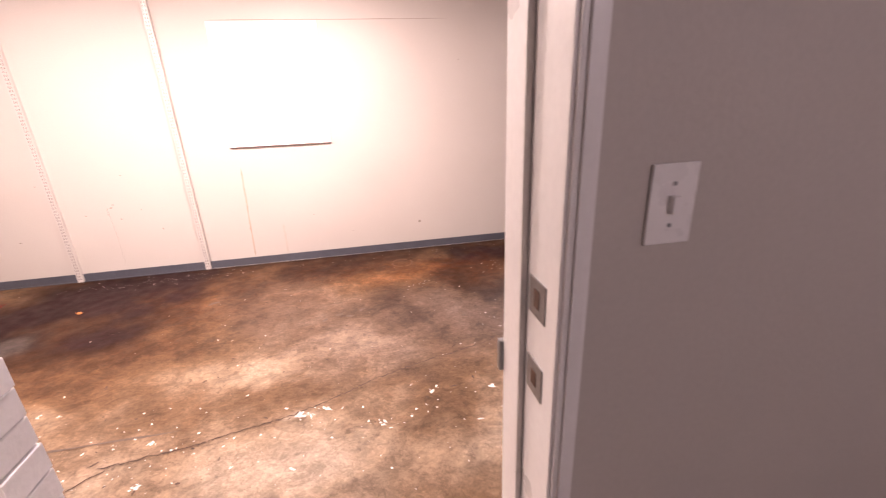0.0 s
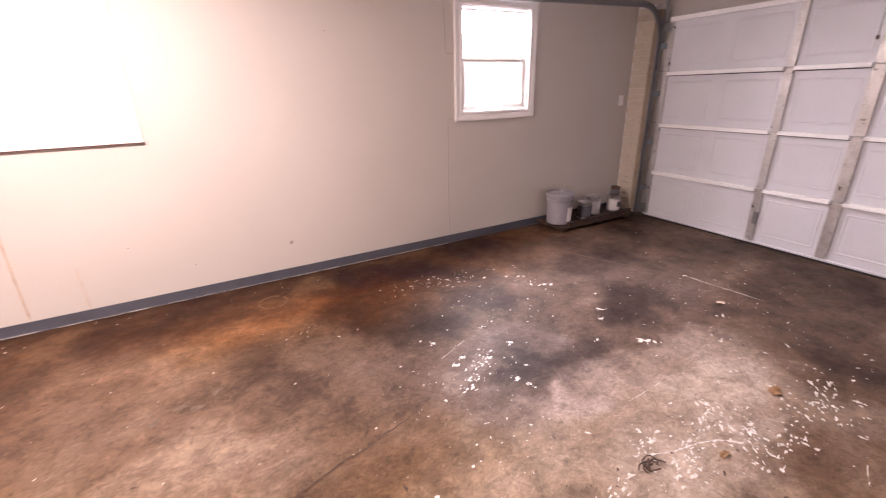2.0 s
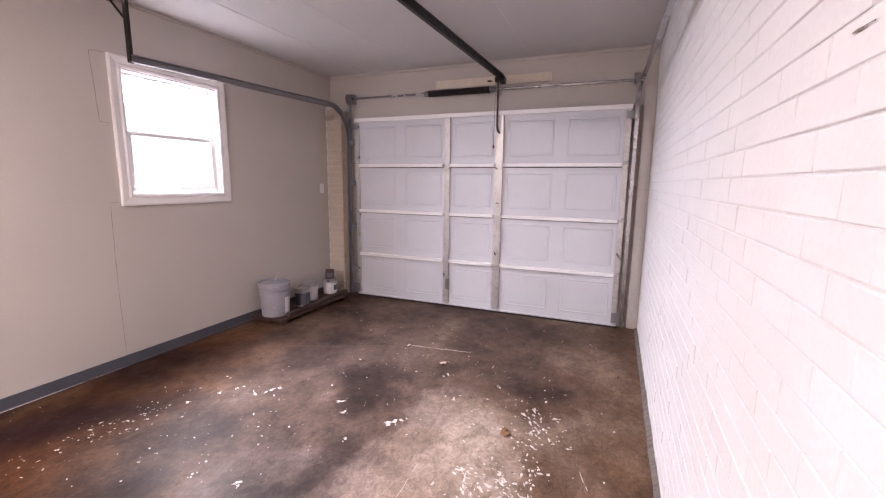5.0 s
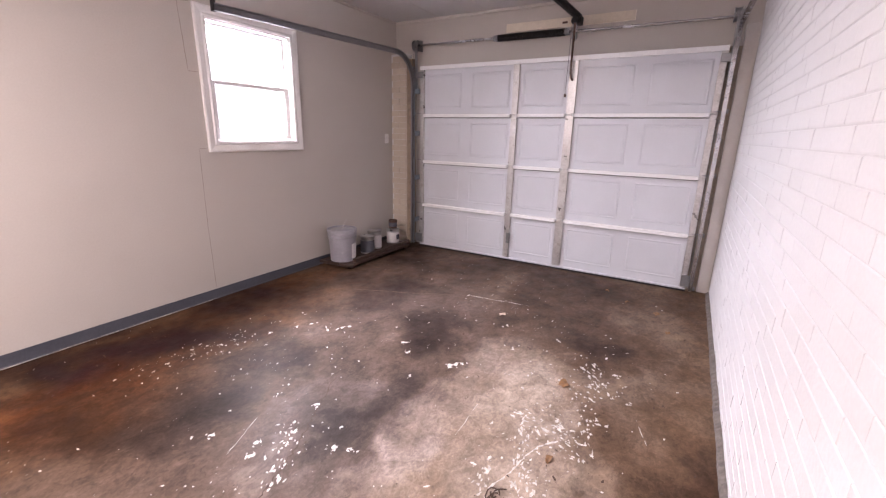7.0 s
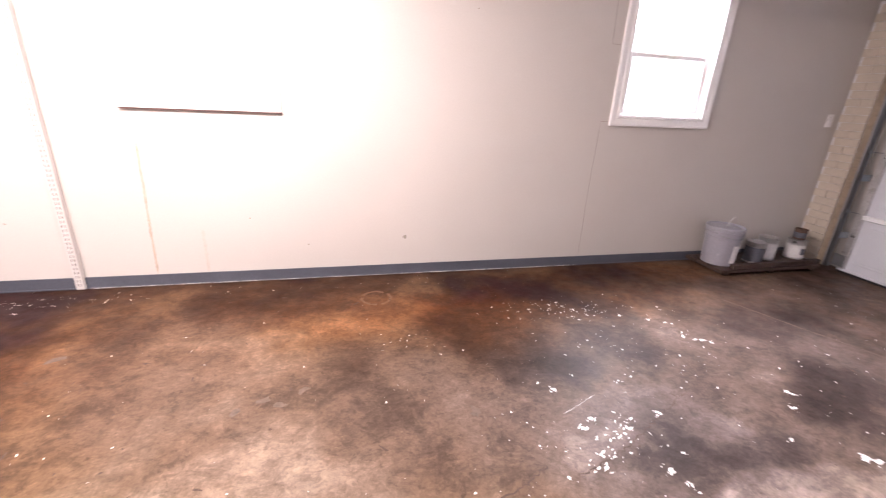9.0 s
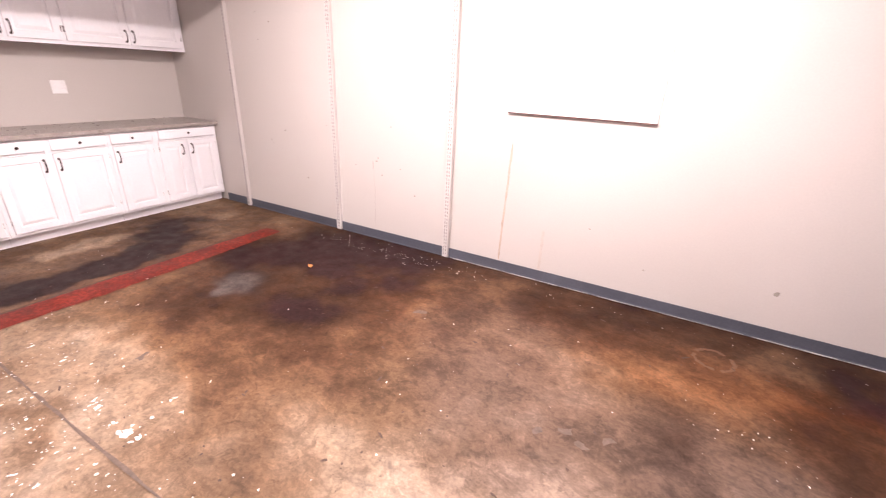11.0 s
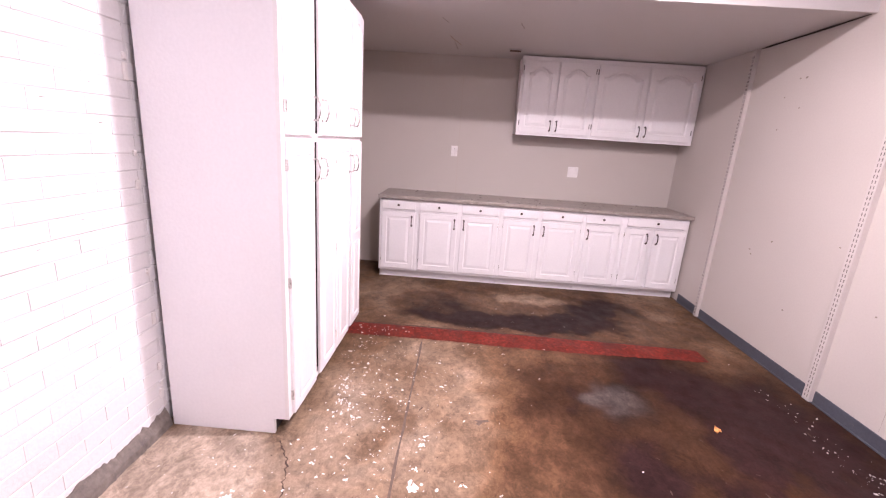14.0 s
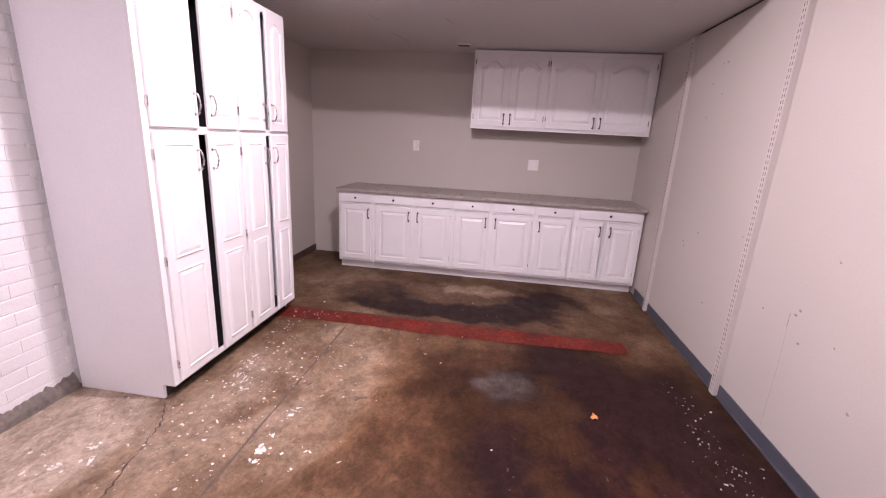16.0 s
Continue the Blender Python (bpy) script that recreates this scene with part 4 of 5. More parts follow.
# ---- garage door ----
def garage_door():
    y0, y1, top, x = -0.46, -3.545, 2.185, 10.02
    g = thing("garage_door", (x, y0, 0.0), "white sectional overhead garage door with galvanised stiles, closed", "garage door")
    levels = [0.03, 0.556, 1.098, 1.645, top]
    blocks = [(-0.515, -1.638, 2), (-1.71, -2.228, 1), (-2.316, -3.49, 2)]
    stiles = [(-0.46, -0.513), (-1.64, -1.708), (-2.23, -2.314), (-3.492, -3.545)]
    for k, (z0, z1) in enumerate(zip(levels, levels[1:])):
        s = part("section", boxed(x + 0.022, x + 0.05, y1, y0, z0 + 0.002, z1 - 0.002), DOOR_SKIN, g)
        for a, b, n in blocks:
            w, h = a - b, z1 - z0 - 0.006
            cell = w / n
            fields = [(0.035 + i * (cell + 0.03), 0.075, cell - 0.065 + i * (cell + 0.03), h - 0.085) for i in range(n)]
            if n == 1:
                fields = [(0.035, 0.075, w - 0.035, h - 0.085)]
            bm = bmesh.new()
            if n == 1:
                fielded(bm, w, h, 0.006, fields, groove=0.006, lip=0.02, bevel=0.018, segs=2, edge=0.001, proud=True)
            else:
                fielded(bm, w, h, 0.006, fields, groove=0.006, lip=0.02, bevel=0.018, segs=2, edge=0.001)
            part("panel", placed(bm, *WEST, (x + 0.022, a, z0 + 0.003)), DOOR_SKIN, s)
        for a, b in stiles:
            part("stile", boxed(x - 0.006, x + 0.0215, b, a, z0 + 0.012, z1 - 0.012, bevel=0.003), DOOR_STILE, s, "worn galvanised steel stile")
        for a, b, n in blocks:
            if k < 3:
                part("rail", boxed(x - 0.03, x + 0.015, b + 0.002, a - 0.002, z1 - 0.026, z1 + 0.01, bevel=0.006), DOOR_RAIL, s, "white steel rail")
                # black strip on the panel stands in for the rail's shadow line
                part("rail_shadow", boxed(x + 0.009, x + 0.0155, b + 0.002, a - 0.002, z1 - 0.034, z1 - 0.027), KICK, s, "black strip standing in for the shadow under the rail")
        if k < 3:
            for a, b in stiles:
                c = (a + b) / 2
                bm = boxed(x - 0.0105, x - 0.0065, c - 0.02, c + 0.02, z1 - 0.04, z1 + 0.04, bevel=0.001)
                rod(bm, (x - 0.013, c - 0.03, z1), (x - 0.013, c + 0.03, z1), 0.006)
                part("hinge", bm, DOOR_STILE, s)
    part("top_rail", boxed(x - 0.012, x + 0.02, y1, y0, top - 0.03, top + 0.012, bevel=0.003), DOOR_RAIL, g, "white steel top rail")
    part("bottom_rail", boxed(x - 0.004, x + 0.05, y1, y0, 0.022, 0.038, bevel=0.003), DOOR_SKIN, g, "white steel bottom rail")
    part("bottom_seal", boxed(x - 0.004, x + 0.05, y1, y0, 0.003, 0.0195, bevel=0.004), KICK, g, "black rubber seal")
    bm = boxed(x - 0.03, x - 0.011, -1.72, -1.68, 0.22, 0.34, bevel=0.003)
    rod(bm, (x - 0.045, -1.7, 0.245), (x - 0.03, -1.7, 0.245), 0.012)
    part("lock", bm, GALV, g, "galvanised slide lock")
    for yy, way in ((y0, 1), (y1, -1)):
        for z in levels[:4]:
            bm = rod(bmesh.new(), (x - 0.03, yy - way * 0.03, z + 0.02), (x - 0.03, yy + way * 0.062, z + 0.02), 0.0038)
            rod(bm, (x - 0.03, yy + way * 0.062, z + 0.02), (x - 0.03, yy + way * 0.074, z + 0.02), 0.021, sides=18)
            part("roller", bm, GALV, g)
        bm = boxed(x - 0.03, x - 0.013, yy - 0.05, yy + 0.05, top - 0.12, top - 0.05, bevel=0.003)
        part("top_bracket", bm, GALV, g)
        bm = boxed(x - 0.028, x - 0.013, yy - 0.05, yy + 0.05, 0.06, 0.17, bevel=0.003)
        part("bottom_bracket", bm, GALV, g)


garage_door()


def track(points, side, name_label):
    """A J-shaped steel track: a bent channel along the points."""
    t = thing("door_track", points[0], name_label, "door track", "garage door tracks")
    bm = bmesh.new()
    prof = [(-0.025, -0.016), (-0.025, 0.016), (0.0, 0.016), (0.025, 0.016), (0.025, -0.006), (0.022, -0.006), (0.022, 0.013), (-0.022, 0.013), (-0.022, -0.016)]
    rings = []
    pts = [Vector(p) for p in points]
    for i, p in enumerate(pts):
        way = (pts[min(i + 1, len(pts) - 1)] - pts[max(i - 1, 0)]).normalized()
        across = Vector((0, side, 0))
        up = way.cross(across).normalized()
        rings.append([bm.verts.new(p + up * u + across * v) for u, v in prof])
    for a, b in zip(rings, rings[1:]):
        for k in range(len(prof)):
            bm.faces.new((a[k], a[(k + 1) % len(prof)], b[(k + 1) % len(prof)], b[k]))
    bm.faces.new(rings[0])
    bm.faces.new(rings[-1])
    part("channel", bm, GALV if side > 0 else BRIGHT_STEEL, t)
    return t


def door_track(yv, yh, side, xend, zh, zt, label):
    x, r = 9.985, 0.32
    pts = [(x, yv, z) for z in (0.03, 0.6, 1.2, 1.7, 1.95)]
    zc = zt - r
    pts += [(x - r + r * math.cos(a), yv, zc + r * math.sin(a)) for a in [radians(d) for d in range(0, 91, 10)] if zc + r * math.sin(a) > 1.96]
    n = 5
    for i in range(1, n + 1):
        f = i / n
        pts.append((x - r + (xend - x + r) * f, yv + (yh - yv) * f, zt + (zh - zt) * f))
    t = track(pts, side, label)
    for z in (0.3, 0.85, 1.4, 1.9):
        bm = boxed(x + 0.012, 10.168, yv + side * 0.012, yv + side * 0.018, z, z + 0.06)
        box(bm, x - 0.015, x + 0.02, yv + side * 0.0165, yv + side * 0.0205, z + 0.01, z + 0.05)
        part("bracket", bm, GALV, t)
    bm = boxed(10.05, 10.054, yv - 0.02, yv + 0.02, 1.95, 2.47)
    box(bm, 9.99, 10.05, yv + side * 0.018, yv + side * 0.022, 2.05, 2.2)
    part("flag_bracket", bm, GALV, t)
    # hanger of punched angle iron
    bm = boxed(xend - 0.02, xend + 0.02, yh + side * 0.02, yh + side * 0.026, zh - 0.03, HIGH - 0.001)
    box(bm, xend - 0.02, xend - 0.014, yh + side * 0.02 - 0.03, yh + side * 0.02, zh - 0.03, HIGH - 0.001)
    part("hanger", bm, DARK_STEEL, t, "dark punched angle-iron hanger")
    if side > 0:
        bm = boxed(xend - 0.03, xend + 0.03, yh - 0.1, -0.002, HIGH - 0.04, HIGH - 0.003)
        part("ceiling_angle", bm, DARK_STEEL, t, "dark angle iron on the ceiling")
        part("brace", rod(bmesh.new(), (xend, yh + 0.025, zh + 0.25), (xend, yh + 0.2, HIGH - 0.03), 0.009, sides=6), DARK_STEEL, t)
    return t


door_track(-0.375, -0.24, 1, 7.62, 2.285, 2.31, "galvanised steel track with a dark hanger near the window")
door_track(-3.585, -3.64, -1, 7.4, 2.3, 2.32, "galvanised steel track along the brick wall")


def torsion():
    t = thing("torsion_spring", (10.09, -2.0, 2.43), "steel torsion shaft with a dark coil spring over the garage door", "spring")
    part("shaft", rod(bmesh.new(), (10.09, -0.3, 2.445), (10.09, -3.6, 2.425), 0.0125, sides=16), BRIGHT_STEEL, t, smooth=True)
    # the coils
    bm = bmesh.new()
    pts = []
    turns, a, b = 62, -1.41, -2.13
    for k in range(turns * 8 + 1):
        f = k / (turns * 8)
        ang = 2 * math.pi * k / 8
        pts.append((10.09 + 0.031 * math.cos(ang), a + (b - a) * f, 2.436 - 0.002 * f + 0.031 * math.sin(ang)))
    sweep(bm, pts, 0.0058, 5)
    part("coil", bm, DARK_STEEL, t, "tight black coil", smooth=True)
    for y, s in ((-1.385, 1), (-2.15, -1)):
        bm = rod(bmesh.new(), (10.09, y - 0.022, 2.436), (10.09, y + 0.022, 2.436), 0.034, 0.03, sides=18)
        part("cone", bm, GALV, t)
    for y in (-0.35, -3.56):
        bm = bmesh.new()
        for k in range(9):
            rod(bm, (10.09, y + k * 0.006 - 0.027, 2.44), (10.09, y + k * 0.006 - 0.022, 2.44), 0.062 if k in (0, 8) else 0.052, sides=22)
        box(bm, 10.105, 10.167, y - 0.045, y - 0.04, 2.38, 2.5)
        part("drum", bm, GALV, t, "galvanised cable drum")
        part("cable", rod(bmesh.new(), (10.038, y, 2.43), (9.985, y, 0.12), 0.0018, sides=5), GALV, t)
    part("centre_plate", boxed(10.12, 10.149, -2.24, -2.19, 2.37, 2.52, bevel=0.003), GALV, t)


torsion()
single("header_plank", boxed(10.149, 10.1675, -2.76, -1.475, 2.495, 2.58, bevel=0.003), material("cream_plank", (0.68, 0.6, 0.5), 0.6, vary=0.12, scale=10, bump=0.08), "cream painted plank on the wall above the door", "plank")
part("label", boxed(10.1475, 10.1489, -2.13, -2.08, 2.525, 2.545), RUSTY, bpy.data.objects["header_plank"], "small brown label")


def opener():
    o = thing("door_opener", (7.1, -2.1, 2.5), "dark garage door opener with a long steel rail", "door opener")
    bm = bmesh.new()
    box(bm, 7.2, 10.02, -2.165, -2.135, 2.515, 2.55, bevel=0.003)
    box(bm, 7.2, 10.02, -2.19, -2.11, 2.5505, 2.556)
    bmesh.ops.rotate(bm, verts=bm.verts, cent=(7.2, -2.15, 2.53), matrix=Matrix.Rotation(radians(-2.2), 3, "Z"))
    part("rail", bm, DARK_STEEL, o, "dark T-section rail")
    bm = boxed(6.82, 7.24, -2.26, -2.02, 2.44, 2.62, bevel=0.02)
    part("motor_housing", bm, material("grey_opener_case", (0.2, 0.19, 0.19), 0.5, vary=0.1), o)
    part("light_cover", boxed(6.84, 7.22, -2.24, -2.04, 2.385, 2.4395, bevel=0.02), material("milky_cover", (0.6, 0.58, 0.55), 0.35, vary=0.05), o)
    for x in (6.87, 7.17):
        for y in (-2.25, -2.035):
            part("strap", boxed(x - 0.012, x + 0.012, y, y + 0.003, 2.6, HIGH - 0.001), DARK_STEEL, o)
    bm = boxed(9.98, 10.15, -2.285, -2.235, 2.49, 2.56, bevel=0.004)
    rod(bm, (10.0, -2.3, 2.515), (10.0, -2.22, 2.515), 0.018)
    part("header_bracket", bm, DARK_STEEL, o)
    part("trolley", boxed(9.9, 9.99, -2.285, -2.23, 2.468, 2.512, bevel=0.005), DARK_STEEL, o)
    arm = [(9.945, -2.258, 2.47), (9.943, -2.258, 2.3), (9.945, -2.258, 2.12), (9.952, -2.258, 2.03), (9.975, -2.262, 1.985), (10.005, -2.268, 1.975)]
    part("arm", sweep(bmesh.new(), arm, 0.011, 8), RUSTY, o, "curved rusty steel arm", smooth=True)
    part("cord", sweep(bmesh.new(), [(9.93, -2.235, 2.47), (9.93, -2.232, 2.1), (9.932, -2.228, 1.84)], 0.0022, 5), LABEL_DARK, o, "thin release cord")
    part("cord_knob", spun(bmesh.new(), [(0.003, 0.0), (0.011, 0.008), (0.011, 0.026), (0.003, 0.034)], (9.932, -2.228, 1.806), 10), RUSTY, o)


opener()


# wooden stops beside the door and painted brick piers
single("door_jamb_board", boxed(10.055, 10.166, -0.31, -0.238, 0.002, 2.3, bevel=0.003), RAW_WOOD, "bare wooden jamb board beside the garage door", "board", "jamb boards")
single("door_jamb_board", boxed(10.074, 10.166, -3.638, -3.53, 0.002, 2.195, bevel=0.003), OLD_JAMB, "old bare wooden jamb board beside the garage door", "board", "jamb boards")


# ---- pail, cans and plank ----
def plank_tray():
    c = Vector((9.24, -0.24, 0))
    t = thing("plank_tray", c, "low dark water-stained wooden platform along the wall", "platform")
    for k, (y0, y1, z0, z1) in enumerate(((-0.15, -0.03, 0.032, 0.062), (-0.285, -0.155, 0.032, 0.064), (-0.44, -0.29, 0.032, 0.06))):
        x1 = 9.88 - 0.03 * k
        bm = boxed(8.67 + 0.012 * k, x1, y0, y1, z0, z1, bevel=0.004)
        part("plank", bm, WET_WOOD, t)
    for x in (8.74, 9.25, 9.74):
        part("runner", boxed(x, x + 0.06, -0.42, -0.05, 0.002, 0.0315), WET_WOOD, t)
    bm = boxed(8.8, 9.85, -0.445, -0.4, 0.0645, 0.105, bevel=0.004)
    bmesh.ops.rotate(bm, verts=bm.verts, cent=(8.8, -0.415, 0.07), matrix=Matrix.Rotation(radians(1.5), 3, "Z"))
    part("edge_strip", bm, WET_WOOD, t)


plank_tray()


def pail():
    c = (8.82, -0.24, 0.0645)
    p = thing("plastic_pail", c, "grey five-gallon plastic pail with a lid and a paper label", "pail")
    part("body", spun(bmesh.new(), [(0.118, 0.0), (0.132, 0.004), (0.145, 0.25), (0.153, 0.252), (0.154, 0.262), (0.147, 0.265), (0.148, 0.286), (0.157, 0.288), (0.157, 0.298), (0.149, 0.3), (0.15, 0.33)], c, 48), PAIL, p, smooth=True)
    part("lid", spun(bmesh.new(), [(0.153, 0.318), (0.16, 0.32), (0.161, 0.345), (0.157, 0.352), (0.148, 0.353), (0.144, 0.34), (0.12, 0.338), (0.115, 0.342), (0.02, 0.342)], c, 48), material("pale_grey_lid", (0.27, 0.26, 0.29), 0.4, vary=0.15, scale=14, stain=(0.55, 0.52, 0.52), stain_at=0.6), p, smooth=True)
    part("bail", sweep(bmesh.new(), [(c[0] + 0.15 * math.cos(a), c[1] - 0.152 * abs(math.sin(a)) - 0.002, c[2] + 0.318 - 0.05 * abs(math.sin(a))) for a in [math.pi * k / 16 for k in range(17)]], 0.0025, 6), GALV, p, "thin wire bail", smooth=True)
    bm = bmesh.new()
    rows = []
    for k in range(9):
        a = radians(-95 + k * 8)
        rows.append([bm.verts.new((c[0] + rr * math.cos(a), c[1] + rr * math.sin(a), c[2] + z)) for rr, z in ((0.1395, 0.035), (0.1475, 0.2))])
    for a, b in zip(rows, rows[1:]):
        bm.faces.new((a[0], b[0], b[1], a[1]))
    part("label", bm, LABEL_WHITE, p, "white paper label")
    part("stirrer", sweep(bmesh.new(), [(c[0] + 0.03, c[1] + 0.02, c[2] + 0.343), (c[0] + 0.06, c[1] + 0.0, c[2] + 0.43), (c[0] + 0.075, c[1] - 0.005, c[2] + 0.435)], 0.0022, 6), LABEL_WHITE, p, "thin pale stick")


pail()


def paint_can(x, y, r, h, wrap, label, base=0.0642, dark_half=False):
    c = (x, y, base)
    p = thing("paint_can", c, label, "paint can", "paint cans on the platform")
    part("body", spun(bmesh.new(), [(r - 0.004, 0.0), (r, 0.001), (r, 0.006), (r - 0.003, 0.009), (r - 0.003, h - 0.012), (r, h - 0.008), (r + 0.001, h), (r - 0.006, h + 0.001), (r - 0.008, h - 0.006), (0.006, h - 0.006)], c, 32), CAN, p, smooth=True)
    part("lid", spun(bmesh.new(), [(r - 0.016, h - 0.0038), (r - 0.014, h - 0.001), (r - 0.02, h - 0.003), (0.004, h - 0.003)], c, 28), CAN, p, smooth=True)
    part("label", spun(bmesh.new(), [(r - 0.0028, 0.015), (r - 0.0018, 0.016), (r - 0.0018, h * 0.75), (r - 0.0028, h * 0.76)], c, 32), wrap, p)
    if dark_half:
        bm = bmesh.new()
        rows = []
        for k in range(7):
            a = radians(-110 + k * 12)
            rows.append([bm.verts.new((x + (r - 0.0008) * math.cos(a), y + (r - 0.0008) * math.sin(a), base + z)) for z in (h * 0.25, h * 0.6)])
        for a, b in zip(rows, rows[1:]):
            bm.faces.new((a[0], b[0], b[1], a[1]))
        part("print", bm, LABEL_DARK, p, "dark printed patch")


paint_can(9.2, -0.27, 0.082, 0.2, LABEL_DARK, "tin paint can with a dark label and splashes")
paint_can(9.42, -0.2, 0.085, 0.215, LABEL_WHITE, "dented white paint can with a dripped lid")
paint_can(9.76, -0.22, 0.082, 0.185, LABEL_WHITE, "white paint can with a dark printed patch", dark_half=True)
p = thing("tin_can", (9.775, -0.21, 0.2505), "small dark rusty tin standing on a paint can", "can")
part("body", spun(bmesh.new(), [(0.05, 0.0), (0.053, 0.002), (0.053, 0.1), (0.055, 0.102), (0.05, 0.104), (0.048, 0.09), (0.004, 0.09)], (9.775, -0.21, 0.2505), 28), RUSTY, p, smooth=True)
part("band", spun(bmesh.new(), [(0.0531, 0.02), (0.0545, 0.022), (0.0545, 0.07), (0.0531, 0.072)], (9.775, -0.21, 0.2505), 28), LABEL_DARK, p)


# ---- ceiling details ----
def ceiling_strip(x0, x1, y0, y1, z, name, mat):
    return part(name, boxed(x0, x1, y0, y1, z - 0.003, z - 0.0005), mat, ceiling)


TAPE = material("ceiling_tape", (0.6, 0.57, 0.56), 0.8, vary=0.06, scale=6, bump=0.04)
for x0, x1, y0, y1 in ((8.6, 10.16, -2.55, -2.535), (5.2, 10.16, -0.62, -0.6), (STEP + 0.01, 10.16, -1.24, -1.225)):
    ceiling_strip(x0, x1, y0, y1, HIGH, "seam", TAPE)
bm = boxed(10.14, 10.167, -3.735, -0.001, HIGH - 0.03, HIGH - 0.0005, bevel=0.006)
structure("trim_east", bm, PAINT_WALL, "small greige trim under the ceiling", "trim")
structure("trim_north", boxed(STEP + 0.001, 10.14, -0.022, -0.0005, HIGH - 0.025, HIGH - 0.0005, bevel=0.006), PAINT_WALL, "small greige trim under the ceiling", "trim")
low_ceiling = bpy.data.objects["ceiling_lower"]
for k, ends in enumerate(([(0.5, -2.46), (0.72, -2.53), (0.85, -2.56)], [(1.25, -2.55), (1.4, -2.6)], [(1.2, -1.95), (1.36, -2.0)], [(0.3, -2.5), (0.62, -2.52)])):
    part("crack", ribbon(jagged(ends, 8, 0.004, k), 0.012 if k == 0 else 0.006, lift=LOW - 0.0011, wobble=0.6, taper=0.2), RUST_RUN if k == 0 else SEAM, low_ceiling)
part("seam", boxed(0.0005, 0.002, -2.43, -2.426, 0.905, 2.37), FAINT_RUN, wall_west)
v = thing("ceiling_vent", (0.44, -1.93, LOW), "small dark rusty ceiling patch above the wall cabinet", "vent")
part("plate", boxed(0.4, 0.47, -1.99, -1.88, LOW - 0.0135, LOW - 0.0038), RUSTY, v)
part("rim", boxed(0.395, 0.475, -1.995, -1.875, LOW - 0.0123, LOW - 0.0005), CEILING, v)


# ---- floor marks ----
def stripe():
    bm = bmesh.new()
    r = random.Random(4)
    rows = []
    n = 90
    for k in range(n + 1):
        y = -3.25 + (3.25 - 0.42) * k / n
        fade = r.uniform(0, 0.012) if k > n - 6 else 0.0
        a = 1.775 + r.uniform(-0.006, 0.006) + fade
        b = 1.99 + r.uniform(-0.007, 0.007) + 0.012 * math.sin(y * 3) - fade
        rows.append([bm.verts.new((a + (b - a) * f, y + 0.01 * f, 0.0042)) for f in (0, 0.33, 0.66, 1)])
    for p, q in zip(rows, rows[1:]):
        for i in range(3):
            bm.faces.new((p[i], p[i + 1], q[i + 1], q[i]))
    part("red_stripe", bm, RED_PAINT, floor, "worn red painted stripe")


stripe()
part("stripe_edge", ribbon(jagged([(1.768, -3.2), (1.765, -1.7), (1.77, -0.5)], 30, 0.004, 8), 0.02, lift=0.0046), CRACK, floor)
for pts, w, seed in (
    ([(3.9, -2.74), (4.3, -2.69), (4.52, -2.636), (4.75, -2.59), (4.99, -2.5), (5.24, -2.37), (5.6, -2.25), (6.05, -2.13), (6.2, -2.05)], 0.007, 1),
    ([(3.18, -3.14), (3.31, -3.05), (3.5, -3.0), (3.75, -2.93), (3.95, -2.75)], 0.006, 2),
    ([(6.3, -2.12), (6.51, -2.06), (6.7, -1.97), (6.92, -1.86), (7.2, -1.72)], 0.005, 9),
):
    part("crack", ribbon(jagged(pts, 14, 0.008, seed), w, lift=0.0034, wobble=0.6, taper=0.1, seed=seed), CRACK, floor)
for pts, w in (([(2.0, -2.563), (3.0, -2.56), (4.2, -2.555)], 0.013), ([(8.3, -0.82), (8.5, -1.3), (8.7, -1.72)], 0.01)):
    part("joint", ribbon(jagged(pts, 12, 0.003, 6), w, lift=0.0032, wobble=0.4), JOINT, floor)
for k, (ends, w) in enumerate((([(8.77, -1.85), (8.83, -2.4)], 0.005), ([(6.65, -1.68), (6.41, -1.79)], 0.0016), ([(7.35, -2.6), (7.07, -2.61)], 0.0018), ([(7.62, -3.38), (7.49, -3.43)], 0.003), ([(7.6, -1.2), (7.55, -1.28)], 0.01), ([(7.3, -3.06), (7.22, -2.99), (7.11, -2.95), (6.99, -2.93), (6.86, -2.88)], 0.007))):
    part("white_scratch", ribbon(jagged(ends, 8, 0.003, 3 + k), w, lift=0.0036, wobble=0.9, seed=k), WHITE_SPLASH, floor)
# ring left by a can
bm = bmesh.new()
r = random.Random(9)
inner = [bm.verts.new((5.63 + (0.095 + r.uniform(-0.006, 0.004)) * math.cos(a), -0.44 + (0.095 + r.uniform(-0.006, 0.004)) * math.sin(a), 0.0035)) for a in [2 * math.pi * k / 40 for k in range(40)]]
outer = [bm.verts.new((5.63 + (0.112 + r.uniform(-0.003, 0.009)) * math.cos(a), -0.44 + (0.112 + r.uniform(-0.003, 0.009)) * math.sin(a), 0.0035)) for a in [2 * math.pi * k / 40 for k in range(40)]]
for k in range(40):
    if k % 13 not in (4, 5):
        bm.faces.new((inner[k], inner[(k + 1) % 40], outer[(k + 1) % 40], outer[k]))
part("rust_ring", bm, material("dark_rust", (0.1, 0.045, 0.022), 0.7, vary=0.4, scale=30, bump=0), floor)


